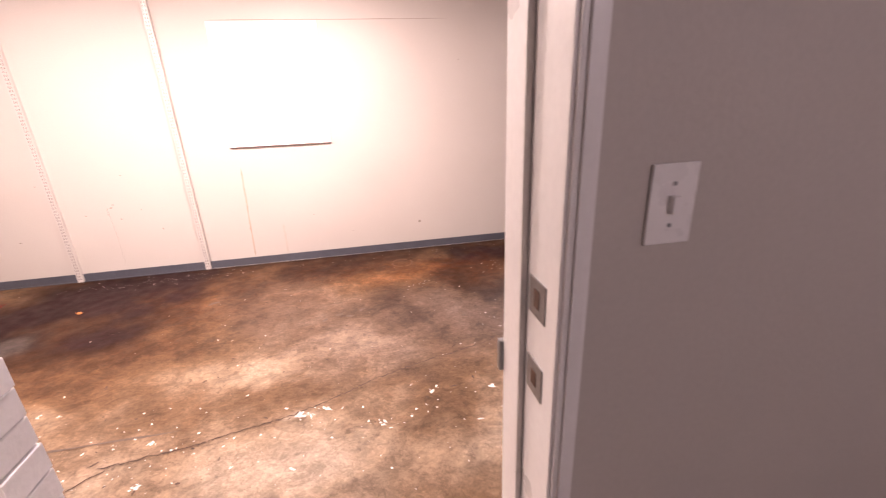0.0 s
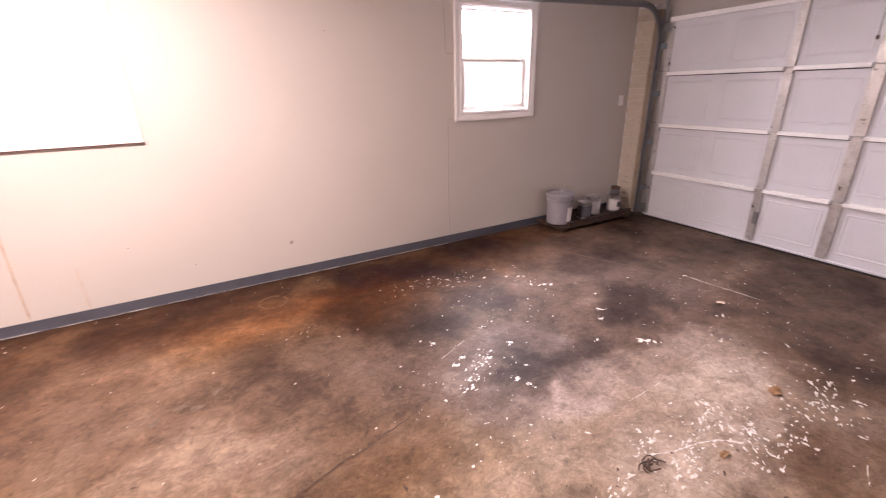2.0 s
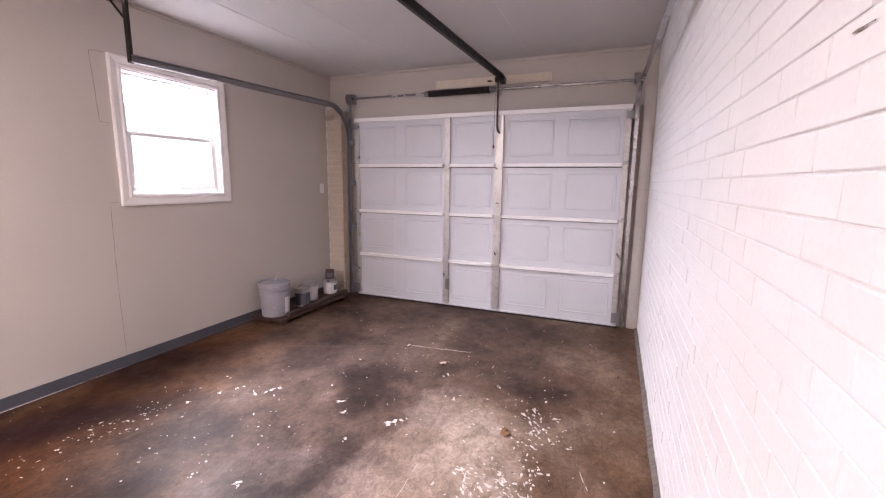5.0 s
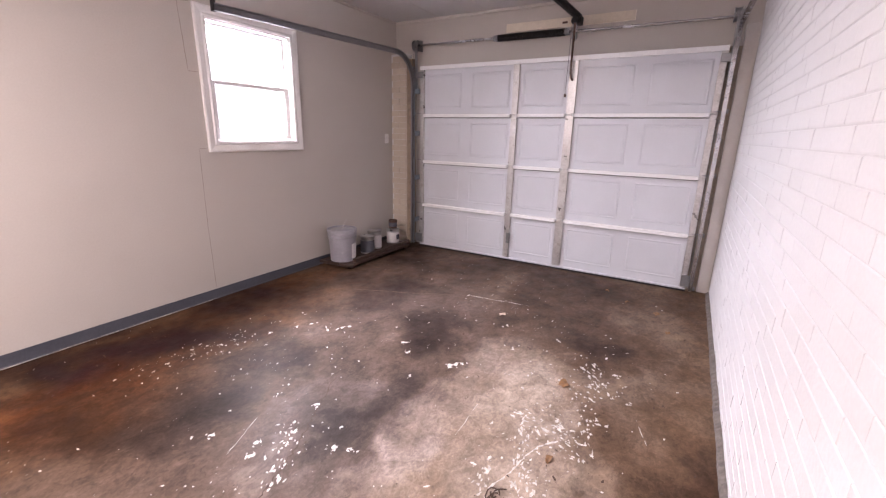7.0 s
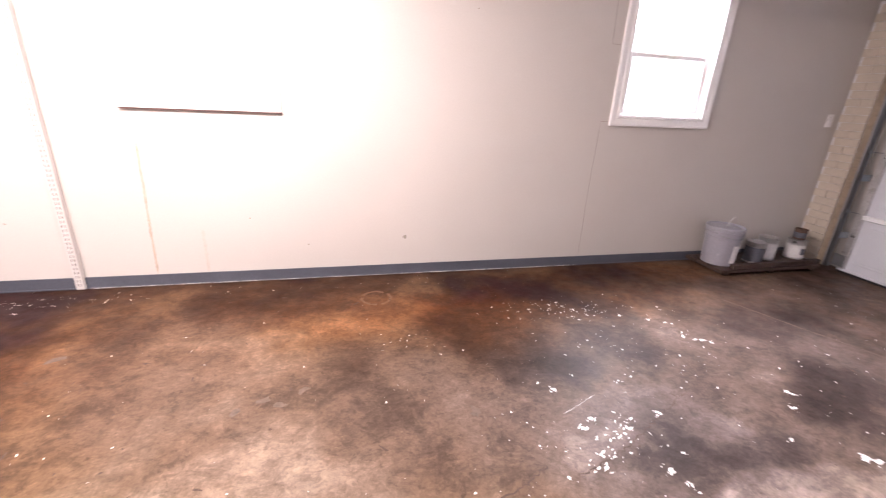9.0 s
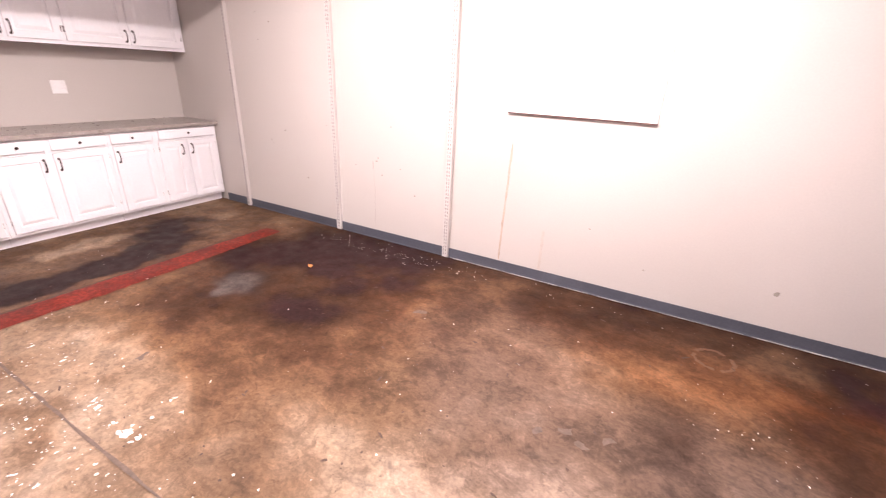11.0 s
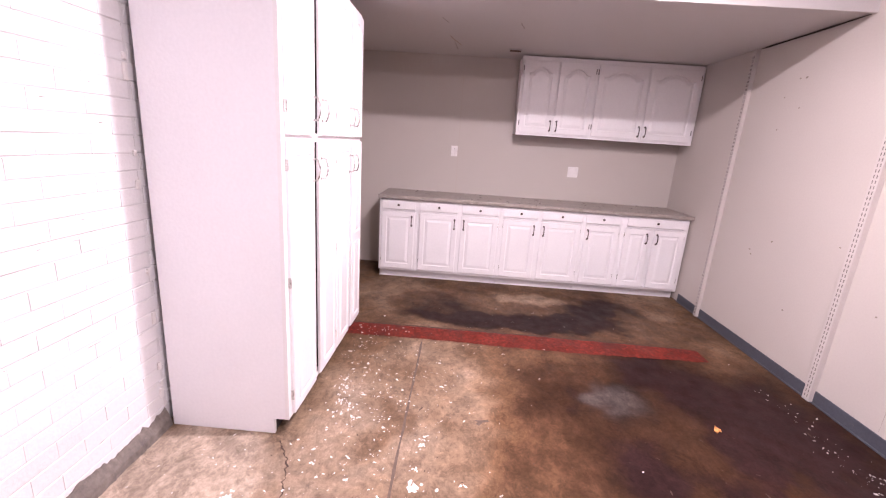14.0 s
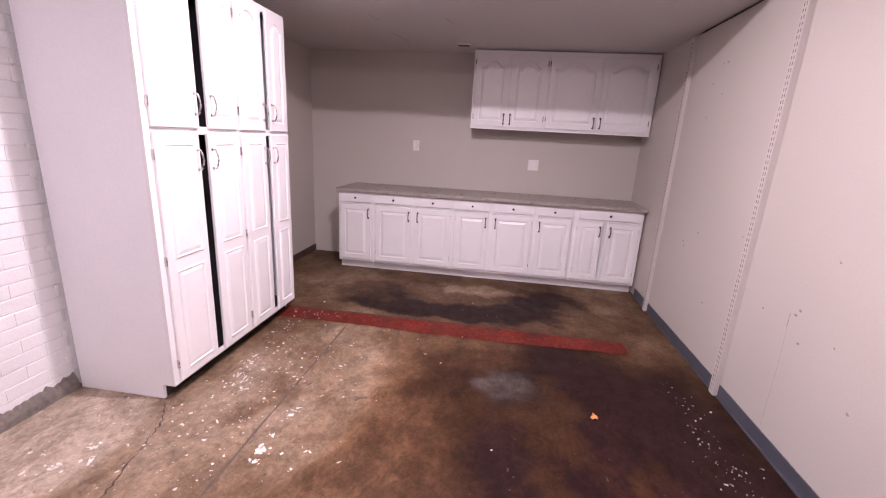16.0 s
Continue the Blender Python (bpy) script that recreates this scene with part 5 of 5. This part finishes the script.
def speck(verts, faces, x, y, size, r, stretch=1.0, turn=0.0, z=0.0045):
    n = r.choice((7, 9, 11))
    z += r.uniform(0.0, 0.0012)
    start = len(verts)
    ca, sa = math.cos(turn), math.sin(turn)
    for k in range(n):
        a = 2 * math.pi * k / n
        q = size * r.choice((0.45, 0.7, 0.9, 1.0, 1.25))
        u, v = q * stretch * math.cos(a), q * math.sin(a)
        verts.append((x + u * ca - v * sa, y + u * sa + v * ca, z))
    verts.append((x, y, z))
    faces.extend((start + k, start + (k + 1) % n, start + n) for k in range(n))


# patches of fine specks: x, y, spread along, spread across, how many, size
SPECKS_STORE = [(2.9, -2.75, 0.7, 0.28, 200, 0.01), (2.2, -3.0, 0.3, 0.2, 80, 0.009), (2.6, -2.4, 0.6, 0.4, 90, 0.007), (3.9, -2.75, 0.5, 0.3, 70, 0.009), (3.5, -3.3, 0.3, 0.25, 60, 0.01), (5.0, -2.8, 0.6, 0.4, 60, 0.01), (4.4, -1.4, 0.9, 0.7, 40, 0.006), (1.5, -1.8, 0.6, 1.0, 50, 0.006), (3.2, -0.25, 0.9, 0.1, 140, 0.008), (1.87, -2.95, 0.06, 0.25, 40, 0.008)]
SPECKS_BAY = [(6.2, -2.5, 0.6, 0.5, 90, 0.009), (6.5, -1.95, 0.4, 0.25, 45, 0.009), (7.2, -2.95, 0.45, 0.22, 100, 0.009), (7.9, -3.0, 0.5, 0.35, 110, 0.01), (7.3, -1.4, 0.7, 0.5, 100, 0.008), (8.6, -2.2, 0.8, 0.7, 130, 0.009), (6.95, -0.8, 0.45, 0.16, 110, 0.009), (5.9, -1.1, 0.7, 0.5, 50, 0.006), (9.3, -1.5, 0.5, 1.0, 60, 0.008), (5.5, -0.2, 1.2, 0.1, 40, 0.006)]
# single drops: x, y, size
DROPS_STORE = [(2.32, -2.41, 0.014), (2.96, -2.84, 0.016), (3.12, -2.45, 0.016), (3.06, -2.44, 0.013), (3.28, -2.46, 0.014), (3.35, -2.24, 0.014), (3.38, -2.76, 0.014), (3.39, -2.46, 0.03), (3.46, -2.45, 0.02), (3.3, -2.61, 0.008), (2.68, -2.95, 0.022), (2.75, -2.83, 0.014), (3.39, -2.08, 0.008), (2.12, -1.97, 0.01), (2.41, -1.75, 0.008), (2.6, -2.38, 0.012), (2.5, -2.68, 0.008), (3.47, -2.27, 0.01), (3.35, -2.82, 0.008), (3.39, -2.36, 0.012), (2.91, -2.75, 0.007), (2.78, -2.61, 0.012)]
DROPS_TRAIL = [(8.36, -2.37, 0.016), (7.64, -2.3, 0.03), (7.6, -2.28, 0.024), (7.67, -2.33, 0.022), (8.03, -2.54, 0.014), (7.7, -1.85, 0.014), (7.6, -1.95, 0.016), (7.38, -2.13, 0.014), (6.95, -2.83, 0.016), (6.95, -2.77, 0.016), (7.02, -2.82, 0.016), (7.21, -3.14, 0.012), (7.58, -3.5, 0.009), (7.53, -3.24, 0.012), (7.53, -3.16, 0.012), (7.43, -3.15, 0.014), (7.85, -3.09, 0.02), (8.06, -3.2, 0.02), (7.77, -2.74, 0.012), (7.4, -3.04, 0.035), (7.44, -3.01, 0.026)]
DROPS_WALL = [(7.47, -1.04, 0.016), (7.57, -1.09, 0.014), (7.64, -1.33, 0.02), (7.69, -1.36, 0.016), (7.71, -1.86, 0.018), (7.62, -1.96, 0.016), (6.88, -1.86, 0.018), (6.45, -1.61, 0.02), (6.53, -1.84, 0.02), (6.46, -1.89, 0.022), (6.39, -1.55, 0.012), (6.7, -2.17, 0.02), (6.73, -2.24, 0.014), (6.68, -0.77, 0.01), (6.43, -0.7, 0.012), (6.95, -0.91, 0.012), (6.99, -0.81, 0.01), (6.82, -1.62, 0.01), (6.61, -1.52, 0.009), (6.82, -2.1, 0.012), (7.21, -1.68, 0.009), (7.17, -1.08, 0.012)]
DROPS_DOOR = [(4.99, -2.57, 0.024), (4.86, -2.6, 0.02), (4.84, -2.575, 0.022), (4.9, -2.61, 0.014), (7.3, -0.95, 0.016), (5.59, -2.57, 0.02), (3.6, -3.15, 0.024), (3.52, -3.2, 0.02), (3.65, -3.25, 0.022), (4.1, -2.62, 0.018), (4.15, -2.9, 0.02), (5.3, -2.75, 0.02), (5.95, -2.6, 0.022), (6.1, -2.85, 0.02)]


def specks():
    r = random.Random(21)
    verts, faces = [], []
    # (x, y, spread x, spread y, count, size)
    for x, y, sx, sy, n, s in SPECKS_STORE + SPECKS_BAY:
        for _ in range(int(n * 1.15)):
            a, b = r.gauss(x, sx * 0.6), r.gauss(y, sy * 0.6)
            if not (0.65 < a < 9.9 and -3.66 < b < -0.03) or (1.78 < a < 3.15 and b < -3.1):
                continue
            speck(verts, faces, a, b, s * r.choice((0.16, 0.2, 0.22, 0.25, 0.3, 0.4, 0.5, 0.75)), r, r.choice((1, 1, 1.4, 2.2)), r.uniform(0, 3.1))
    # streaks of trodden paint
    for x, y, n, ang, length in ((7.1, -2.95, 60, 0.3, 0.3), (7.35, -2.98, 40, 1.2, 0.2), (6.75, -2.9, 40, 0.3, 0.25), (6.55, -2.0, 50, 0.6, 0.22), (7.5, -3.15, 40, 0.2, 0.3), (2.75, -2.95, 40, 0.2, 0.2), (7.95, -3.12, 40, 0.5, 0.2)):
        for _ in range(n):
            f, g = r.uniform(-1, 1) * length, r.gauss(0, 0.03)
            speck(verts, faces, x + f * math.cos(ang) - g * math.sin(ang), y + f * math.sin(ang) + g * math.cos(ang), r.uniform(0.002, 0.008), r, r.uniform(1, 3.5), ang + r.gauss(0, 0.3))
    # single drops: a body with a few satellites
    for x, y, s in DROPS_STORE + DROPS_TRAIL + DROPS_WALL + DROPS_DOOR:
        speck(verts, faces, x, y, s * r.uniform(0.5, 0.75), r, r.uniform(1, 1.6), r.uniform(0, 3), z=0.005)
        for _ in range(4 if s > 0.012 else 1):
            speck(verts, faces, x + r.gauss(0, s * 0.9), y + r.gauss(0, s * 0.7), s * r.uniform(0.12, 0.4), r, r.uniform(1, 2), r.uniform(0, 3), z=0.005)
    me = bpy.data.meshes.new("paint_specks")
    me.from_pydata(verts, [], faces)
    me.materials.append(WHITE_SPLASH)
    tagged(new("paint_specks", me), "white paint specks and trodden flakes on the concrete", "paint specks", kind="stuff")



def dirt():
    r = random.Random(58)
    verts, faces = [], []
    for x, y, sx, sy, n, s in ((5.2, -1.5, 1.2, 0.8, 260, 0.008), (3.2, -1.2, 0.8, 0.8, 160, 0.008), (7.4, -2.0, 1.2, 0.9, 240, 0.007), (9.0, -2.2, 0.6, 1.0, 120, 0.008), (6.3, -0.4, 1.5, 0.2, 160, 0.008), (3.4, -2.9, 0.8, 0.4, 90, 0.007), (1.2, -1.7, 0.4, 1.0, 110, 0.01), (8.0, -3.3, 1.2, 0.25, 120, 0.008)):
        for _ in range(n):
            a, b = r.gauss(x, sx), r.gauss(y, sy)
            if 0.65 < a < 9.9 and -3.66 < b < -0.03 and not (1.7 < a < 3.15 and b < -3.1):
                speck(verts, faces, a, b, s * r.choice((0.15, 0.2, 0.3, 0.3, 0.45, 0.8)), r, r.choice((1, 1.3, 2, 4)), r.uniform(0, 3.1), z=0.0043)
    me = bpy.data.meshes.new("dirt_flecks")
    me.from_pydata(verts, [], faces)
    me.materials.append(CRACK)
    tagged(new("dirt_flecks", me), "small dark dirt flecks and chips on the concrete", "dirt", kind="stuff")


specks()
dirt()


def crumpled(name, x, y, size, mat, label, category, seed, group=""):
    r = random.Random(seed)
    bm = bmesh.new()
    n = 9
    centre = bm.verts.new((x, y, 0.012))
    ring = [bm.verts.new((x + size * r.uniform(0.5, 1.1) * math.cos(2 * math.pi * k / n), y + size * 0.7 * r.uniform(0.5, 1.1) * math.sin(2 * math.pi * k / n), r.uniform(0.005, 0.022))) for k in range(n)]
    for k in range(n):
        bm.faces.new((centre, ring[k], ring[(k + 1) % n]))
    top = bmesh.ops.extrude_face_region(bm, geom=list(bm.faces))
    bmesh.ops.translate(bm, verts=[v for v in top["geom"] if isinstance(v, bmesh.types.BMVert)], vec=(0, 0, 0.003))
    low = min(v.co.z for v in bm.verts)
    bmesh.ops.translate(bm, verts=bm.verts, vec=(0, 0, 0.003 - low))
    single(name, bm, mat, label, category, group)


crumpled("dry_leaf", 2.795, -0.825, 0.03, material("orange_leaf", (0.6, 0.24, 0.07), 0.6, vary=0.2, scale=60), "small orange dry leaf on the floor", "leaf", 1, "dry leaves")
for i, (x, y, s) in enumerate(((7.79, -2.955, 0.045), (9.25, -3.35, 0.04), (9.4, -3.1, 0.03), (8.9, -3.45, 0.03), (7.05, -3.4, 0.03), (7.15, -3.05, 0.03), (9.6, -2.9, 0.03))):
    crumpled("dry_leaf", x, y, s, LEAF, "curled brown dry leaf on the concrete", "leaf", 5 + i, "dry leaves")
crumpled("plaster_chip", 8.53, -2.26, 0.04, CHIP, "tan plaster chip on the concrete", "chip", 3)

TANGLE = (6.82, -2.93)


def tangle(x, y, seed):
    """A small dark knot of wire and dead stalks."""
    r = random.Random(seed)
    t = thing("wire_tangle", (x, y, 0.0), "small dark tangle of wire and dead stalks on the floor", "debris")
    for k in range(6):
        a = r.uniform(0, 6.28)
        cx, cy, rad = x + r.gauss(0, 0.03), y + r.gauss(0, 0.02), r.uniform(0.02, 0.05)
        pts = [(cx + rad * math.cos(a + f * 0.5), cy + 0.7 * rad * math.sin(a + f * 0.5), 0.007 + 0.012 * abs(math.sin(f * 0.9 + k))) for f in range(r.randint(6, 12))]
        part("strand", sweep(bmesh.new(), pts, 0.0032, 5), CRACK, t)


tangle(*TANGLE, 4)
for k, (x, y) in enumerate(((5.1, -1.49), (5.02, -1.44), (3.91, -0.93), (5.2, -1.4), (4.9, -1.52), (6.0, -1.7), (7.0, -1.6), (2.9, -2.15))):
    verts, faces = [], []
    speck(verts, faces, x, y, 0.02 + 0.004 * (k % 3), random.Random(k), 1.8, 0.3 * k, z=0.0036)
    me = bpy.data.meshes.new("dark_spot")
    me.from_pydata(verts, [], faces)
    me.materials.append(JOINT)
    spot = new("dark_spot", me)
    spot.parent = floor

# rough cement curb where the brick wall meets the floor
def curb(x0, x1, seed, deep, tall):
    r = random.Random(seed)
    bm = bmesh.new()
    rows = []
    n = int((x1 - x0) / 0.018)
    w, h = deep, tall
    for k in range(n + 1):
        x = x0 + (x1 - x0) * k / n
        w = w * 0.75 + 0.25 * deep * r.uniform(0.8, 1.25)
        h = h * 0.6 + 0.4 * tall * r.uniform(0.5, 1.4)
        rows.append([bm.verts.new(p) for p in ((x, -WIDTH + 0.0, -0.01), (x, -WIDTH + w, -0.01), (x, -WIDTH + w * 0.8, h * 0.45), (x, -WIDTH + 0.006, h), (x, -WIDTH + 0.0, h))])
    for a, b in zip(rows, rows[1:]):
        for i in range(4):
            bm.faces.new((a[i], a[i + 1], b[i + 1], b[i]))
    bm.faces.new(rows[0])
    bm.faces.new(rows[-1])
    part("cement_foot", bm, CONCRETE, wall_brick, "rough bare cement at the foot of the bricks")


r = random.Random(15)
for z, tall in ((0.16, 0.05), (0.22, 0.03), (0.31, 0.04), (0.55, 0.06), (0.8, 0.025), (1.18, 0.04), (1.32, 0.025), (1.62, 0.07), (1.7, 0.03)):
    bm = boxed(3.133, 3.133 + r.uniform(0.012, 0.022), BACK + 0.002, BACK + 0.014, z, z + tall, bevel=0.005)
    for v in bm.verts:
        v.co.x += r.uniform(-0.0015, 0.003)
    part("paint_blob", bm, WHITE_TRIM, wall_brick, "thick white blob of dried paint")
curb(3.135, DOOR_X0, 1, 0.04, 0.085)
curb(DOOR_X1, 10.05, 2, 0.03, 0.03)


# ---- bricks ----
COURSE, WEST_COURSE, BRICK = 0.0705, 0.0722, 0.2115


def brick_mesh(w, h, d, jitter, seed):
    """A brick with a worn, chamfered face that looks north; origin at the middle of its back."""
    r = random.Random(seed)
    c, e = 0.0026, 0.0009
    verts = [(x, 0, z) for x, z in ((-w / 2, -h / 2), (w / 2, -h / 2), (w / 2, h / 2), (-w / 2, h / 2))]
    verts += [(x, d - c * r.uniform(0.6, 1.2), z) for x, z in ((-w / 2, -h / 2), (w / 2, -h / 2), (w / 2, h / 2), (-w / 2, h / 2))]
    verts += [(x + r.uniform(-jitter, jitter), d + r.uniform(-0.001, 0.001), z + r.uniform(-jitter, jitter)) for x, z in ((-w / 2 + e, -h / 2 + c), (w / 2 - e, -h / 2 + c), (w / 2 - e, h / 2 - c), (-w / 2 + e, h / 2 - c))]
    faces = [(3, 2, 1, 0), (8, 9, 10, 11)]
    for k in range(4):
        j = (k + 1) % 4
        faces += [(k, j, 4 + j, 4 + k), (4 + k, 4 + j, 8 + j, 8 + k)]
    return verts, faces


JW, JV = 0.004, 0.0006
kinds = []
for s in range(12):
    me = bpy.data.meshes.new("brick")
    corners, sides = brick_mesh(BRICK - JV, WEST_COURSE - JW, 0.0034, 0.0008, s)
    me.from_pydata(corners, [], sides)
    me.materials.append(PAINT_BRICK)
    me.update()
    kinds.append(me)


def lay(x0, x1, z0, z1, as_parts, verts, faces, r, course=COURSE):
    """Running bond from x0 to x1; whole bricks as parts where asked, cut ones and the rest joined."""
    k0 = 0
    z = z0
    while z + course * 0.5 < z1:
        x = x0 - (BRICK / 2 if k0 % 2 else 0)
        while x < x1 - 0.01:
            a, b = max(x, x0), min(x + BRICK, x1)
            h = min(course, z1 - z)
            if b - a > 0.03:
                cx, cz = (a + b) / 2, z + h / 2
                proud = r.choice((-0.0008, -0.0004, 0.0, 0.0003, 0.0006, 0.0009))
                if as_parts and b - a > BRICK - 0.002 and h > course - 0.002:
                    ob = new("brick", kinds[r.randrange(12)])
                    ob.location = (cx, BACK + proud, cz)
                    ob.rotation_euler = (0, r.uniform(-0.003, 0.003), 0)
                    ob.parent = wall_brick
                else:
                    vv, ff = brick_mesh(b - a - JV, h - JW, 0.0034, 0.0008, r.randrange(1000))
                    base = len(verts)
                    verts += [(cx + p[0], BACK + proud + p[1], cz + p[2]) for p in vv]
                    faces += [tuple(base + i for i in f) for f in ff]
            x += BRICK
        z += course
        k0 += 1


def reveal(x, face, z0, z1, verts, faces, r):
    """Brick ends in the doorway's side; face +1 looks east, -1 west."""
    z = z0
    while z + COURSE < z1 + 0.02:
        vv, ff = brick_mesh(0.15 - 0.004, COURSE - JW, 0.012, 0.0015, r.randrange(1000))
        base = len(verts)
        jut = r.uniform(-0.003, 0.003)
        verts += [(x + face * (p[1] + jut), -3.82 + p[0], z + COURSE / 2 + p[2]) for p in vv]
        faces += [tuple(base + i for i in (f if face < 0 else f)) for f in ff]
        z += COURSE


verts, faces = [], []
r = random.Random(77)
lay(3.134, DOOR_X0, 0.033, 2.73, True, verts, faces, r, WEST_COURSE)
lay(1.74, 3.134, 0.033, 2.73, False, verts, faces, r, WEST_COURSE)
lay(DOOR_X1, 10.165, -0.0088, 2.73, False, verts, faces, r)
lay(DOOR_X0, DOOR_X1, 2.21, 2.73, False, verts, faces, r)
reveal(DOOR_X0, 1, 0.14, 2.2, verts, faces, r)
reveal(DOOR_X1, -1, 0.14, 2.2, verts, faces, r)
me = bpy.data.meshes.new("bricks")
me.from_pydata(verts, [], faces)
me.materials.append(PAINT_BRICK)
bm = bmesh.new()
bm.from_mesh(me)
bmesh.ops.recalc_face_normals(bm, faces=bm.faces)
bm.to_mesh(me)
bm.free()
rest = new("bricks", me)
rest.parent = wall_brick
tagged(rest, kind="stuff")

# chips and open slits where the paint has come off the joints
bm = bmesh.new()
r = random.Random(31)
for i in range(46):
    x, k = r.uniform(3.2, 4.5) if i < 34 else r.uniform(5.8, 9.9), r.randrange(0, 37)
    if DOOR_X0 - 0.1 < x < DOOR_X1 + 0.1:
        continue
    length, thick = r.choice((0.008, 0.012, 0.02, 0.03, 0.06)), r.uniform(0.0012, 0.003)
    z = 0.04 + COURSE * k
    upper = [bm.verts.new((x + length * f, BACK + 0.0062, z + thick * r.uniform(0.2, 1))) for f in (0, 0.25, 0.5, 0.75, 1)]
    lower = [bm.verts.new((x + length * f, BACK + 0.0062, z - thick * r.uniform(0.0, 0.7))) for f in (0, 0.25, 0.5, 0.75, 1)]
    for i in range(4):
        bm.faces.new((upper[i], upper[i + 1], lower[i + 1], lower[i]))
tagged(part("paint_chips", bm, CONCRETE, wall_brick, "dark slits where paint has chipped off the joints"), kind="stuff")

# piers of cream brick at the front corners
verts, faces = [], []
pier = structure("pier_north", boxed(10.062, 10.167, -0.235, -0.001, 0.001, 2.36), MORTAR, "cream painted brick pier beside the garage door", "pier")
z = 0.01
k0 = 0
while z < 2.33:
    x = -0.235 + (-0.1 if k0 % 2 else 0)
    while x < -0.01:
        a, b = max(x, -0.235), min(x + BRICK, -0.002)
        if b - a > 0.03:
            vv, ff = brick_mesh(b - a - JW, COURSE - JW, 0.01, 0.001, r.randrange(1000))
            base = len(verts)
            verts += [(10.062 - p[1], (a + b) / 2 + p[0], z + COURSE / 2 + p[2]) for p in vv]
            faces += [tuple(base + i for i in f) for f in ff]
        x += BRICK
    z += COURSE
    k0 += 1
me = bpy.data.meshes.new("pier_bricks")
me.from_pydata(verts, [], faces)
me.materials.append(CREAM_BRICK)
bm = bmesh.new()
bm.from_mesh(me)
bmesh.ops.recalc_face_normals(bm, faces=bm.faces)
bm.to_mesh(me)
bm.free()
ob = new("bricks", me)
ob.parent = pier
tagged(ob, kind="stuff")
structure("post_south", boxed(10.07, 10.167, -3.743, -3.64, 0.001, 2.36, bevel=0.003), STRIP, "narrow cream painted post beside the garage door", "post")
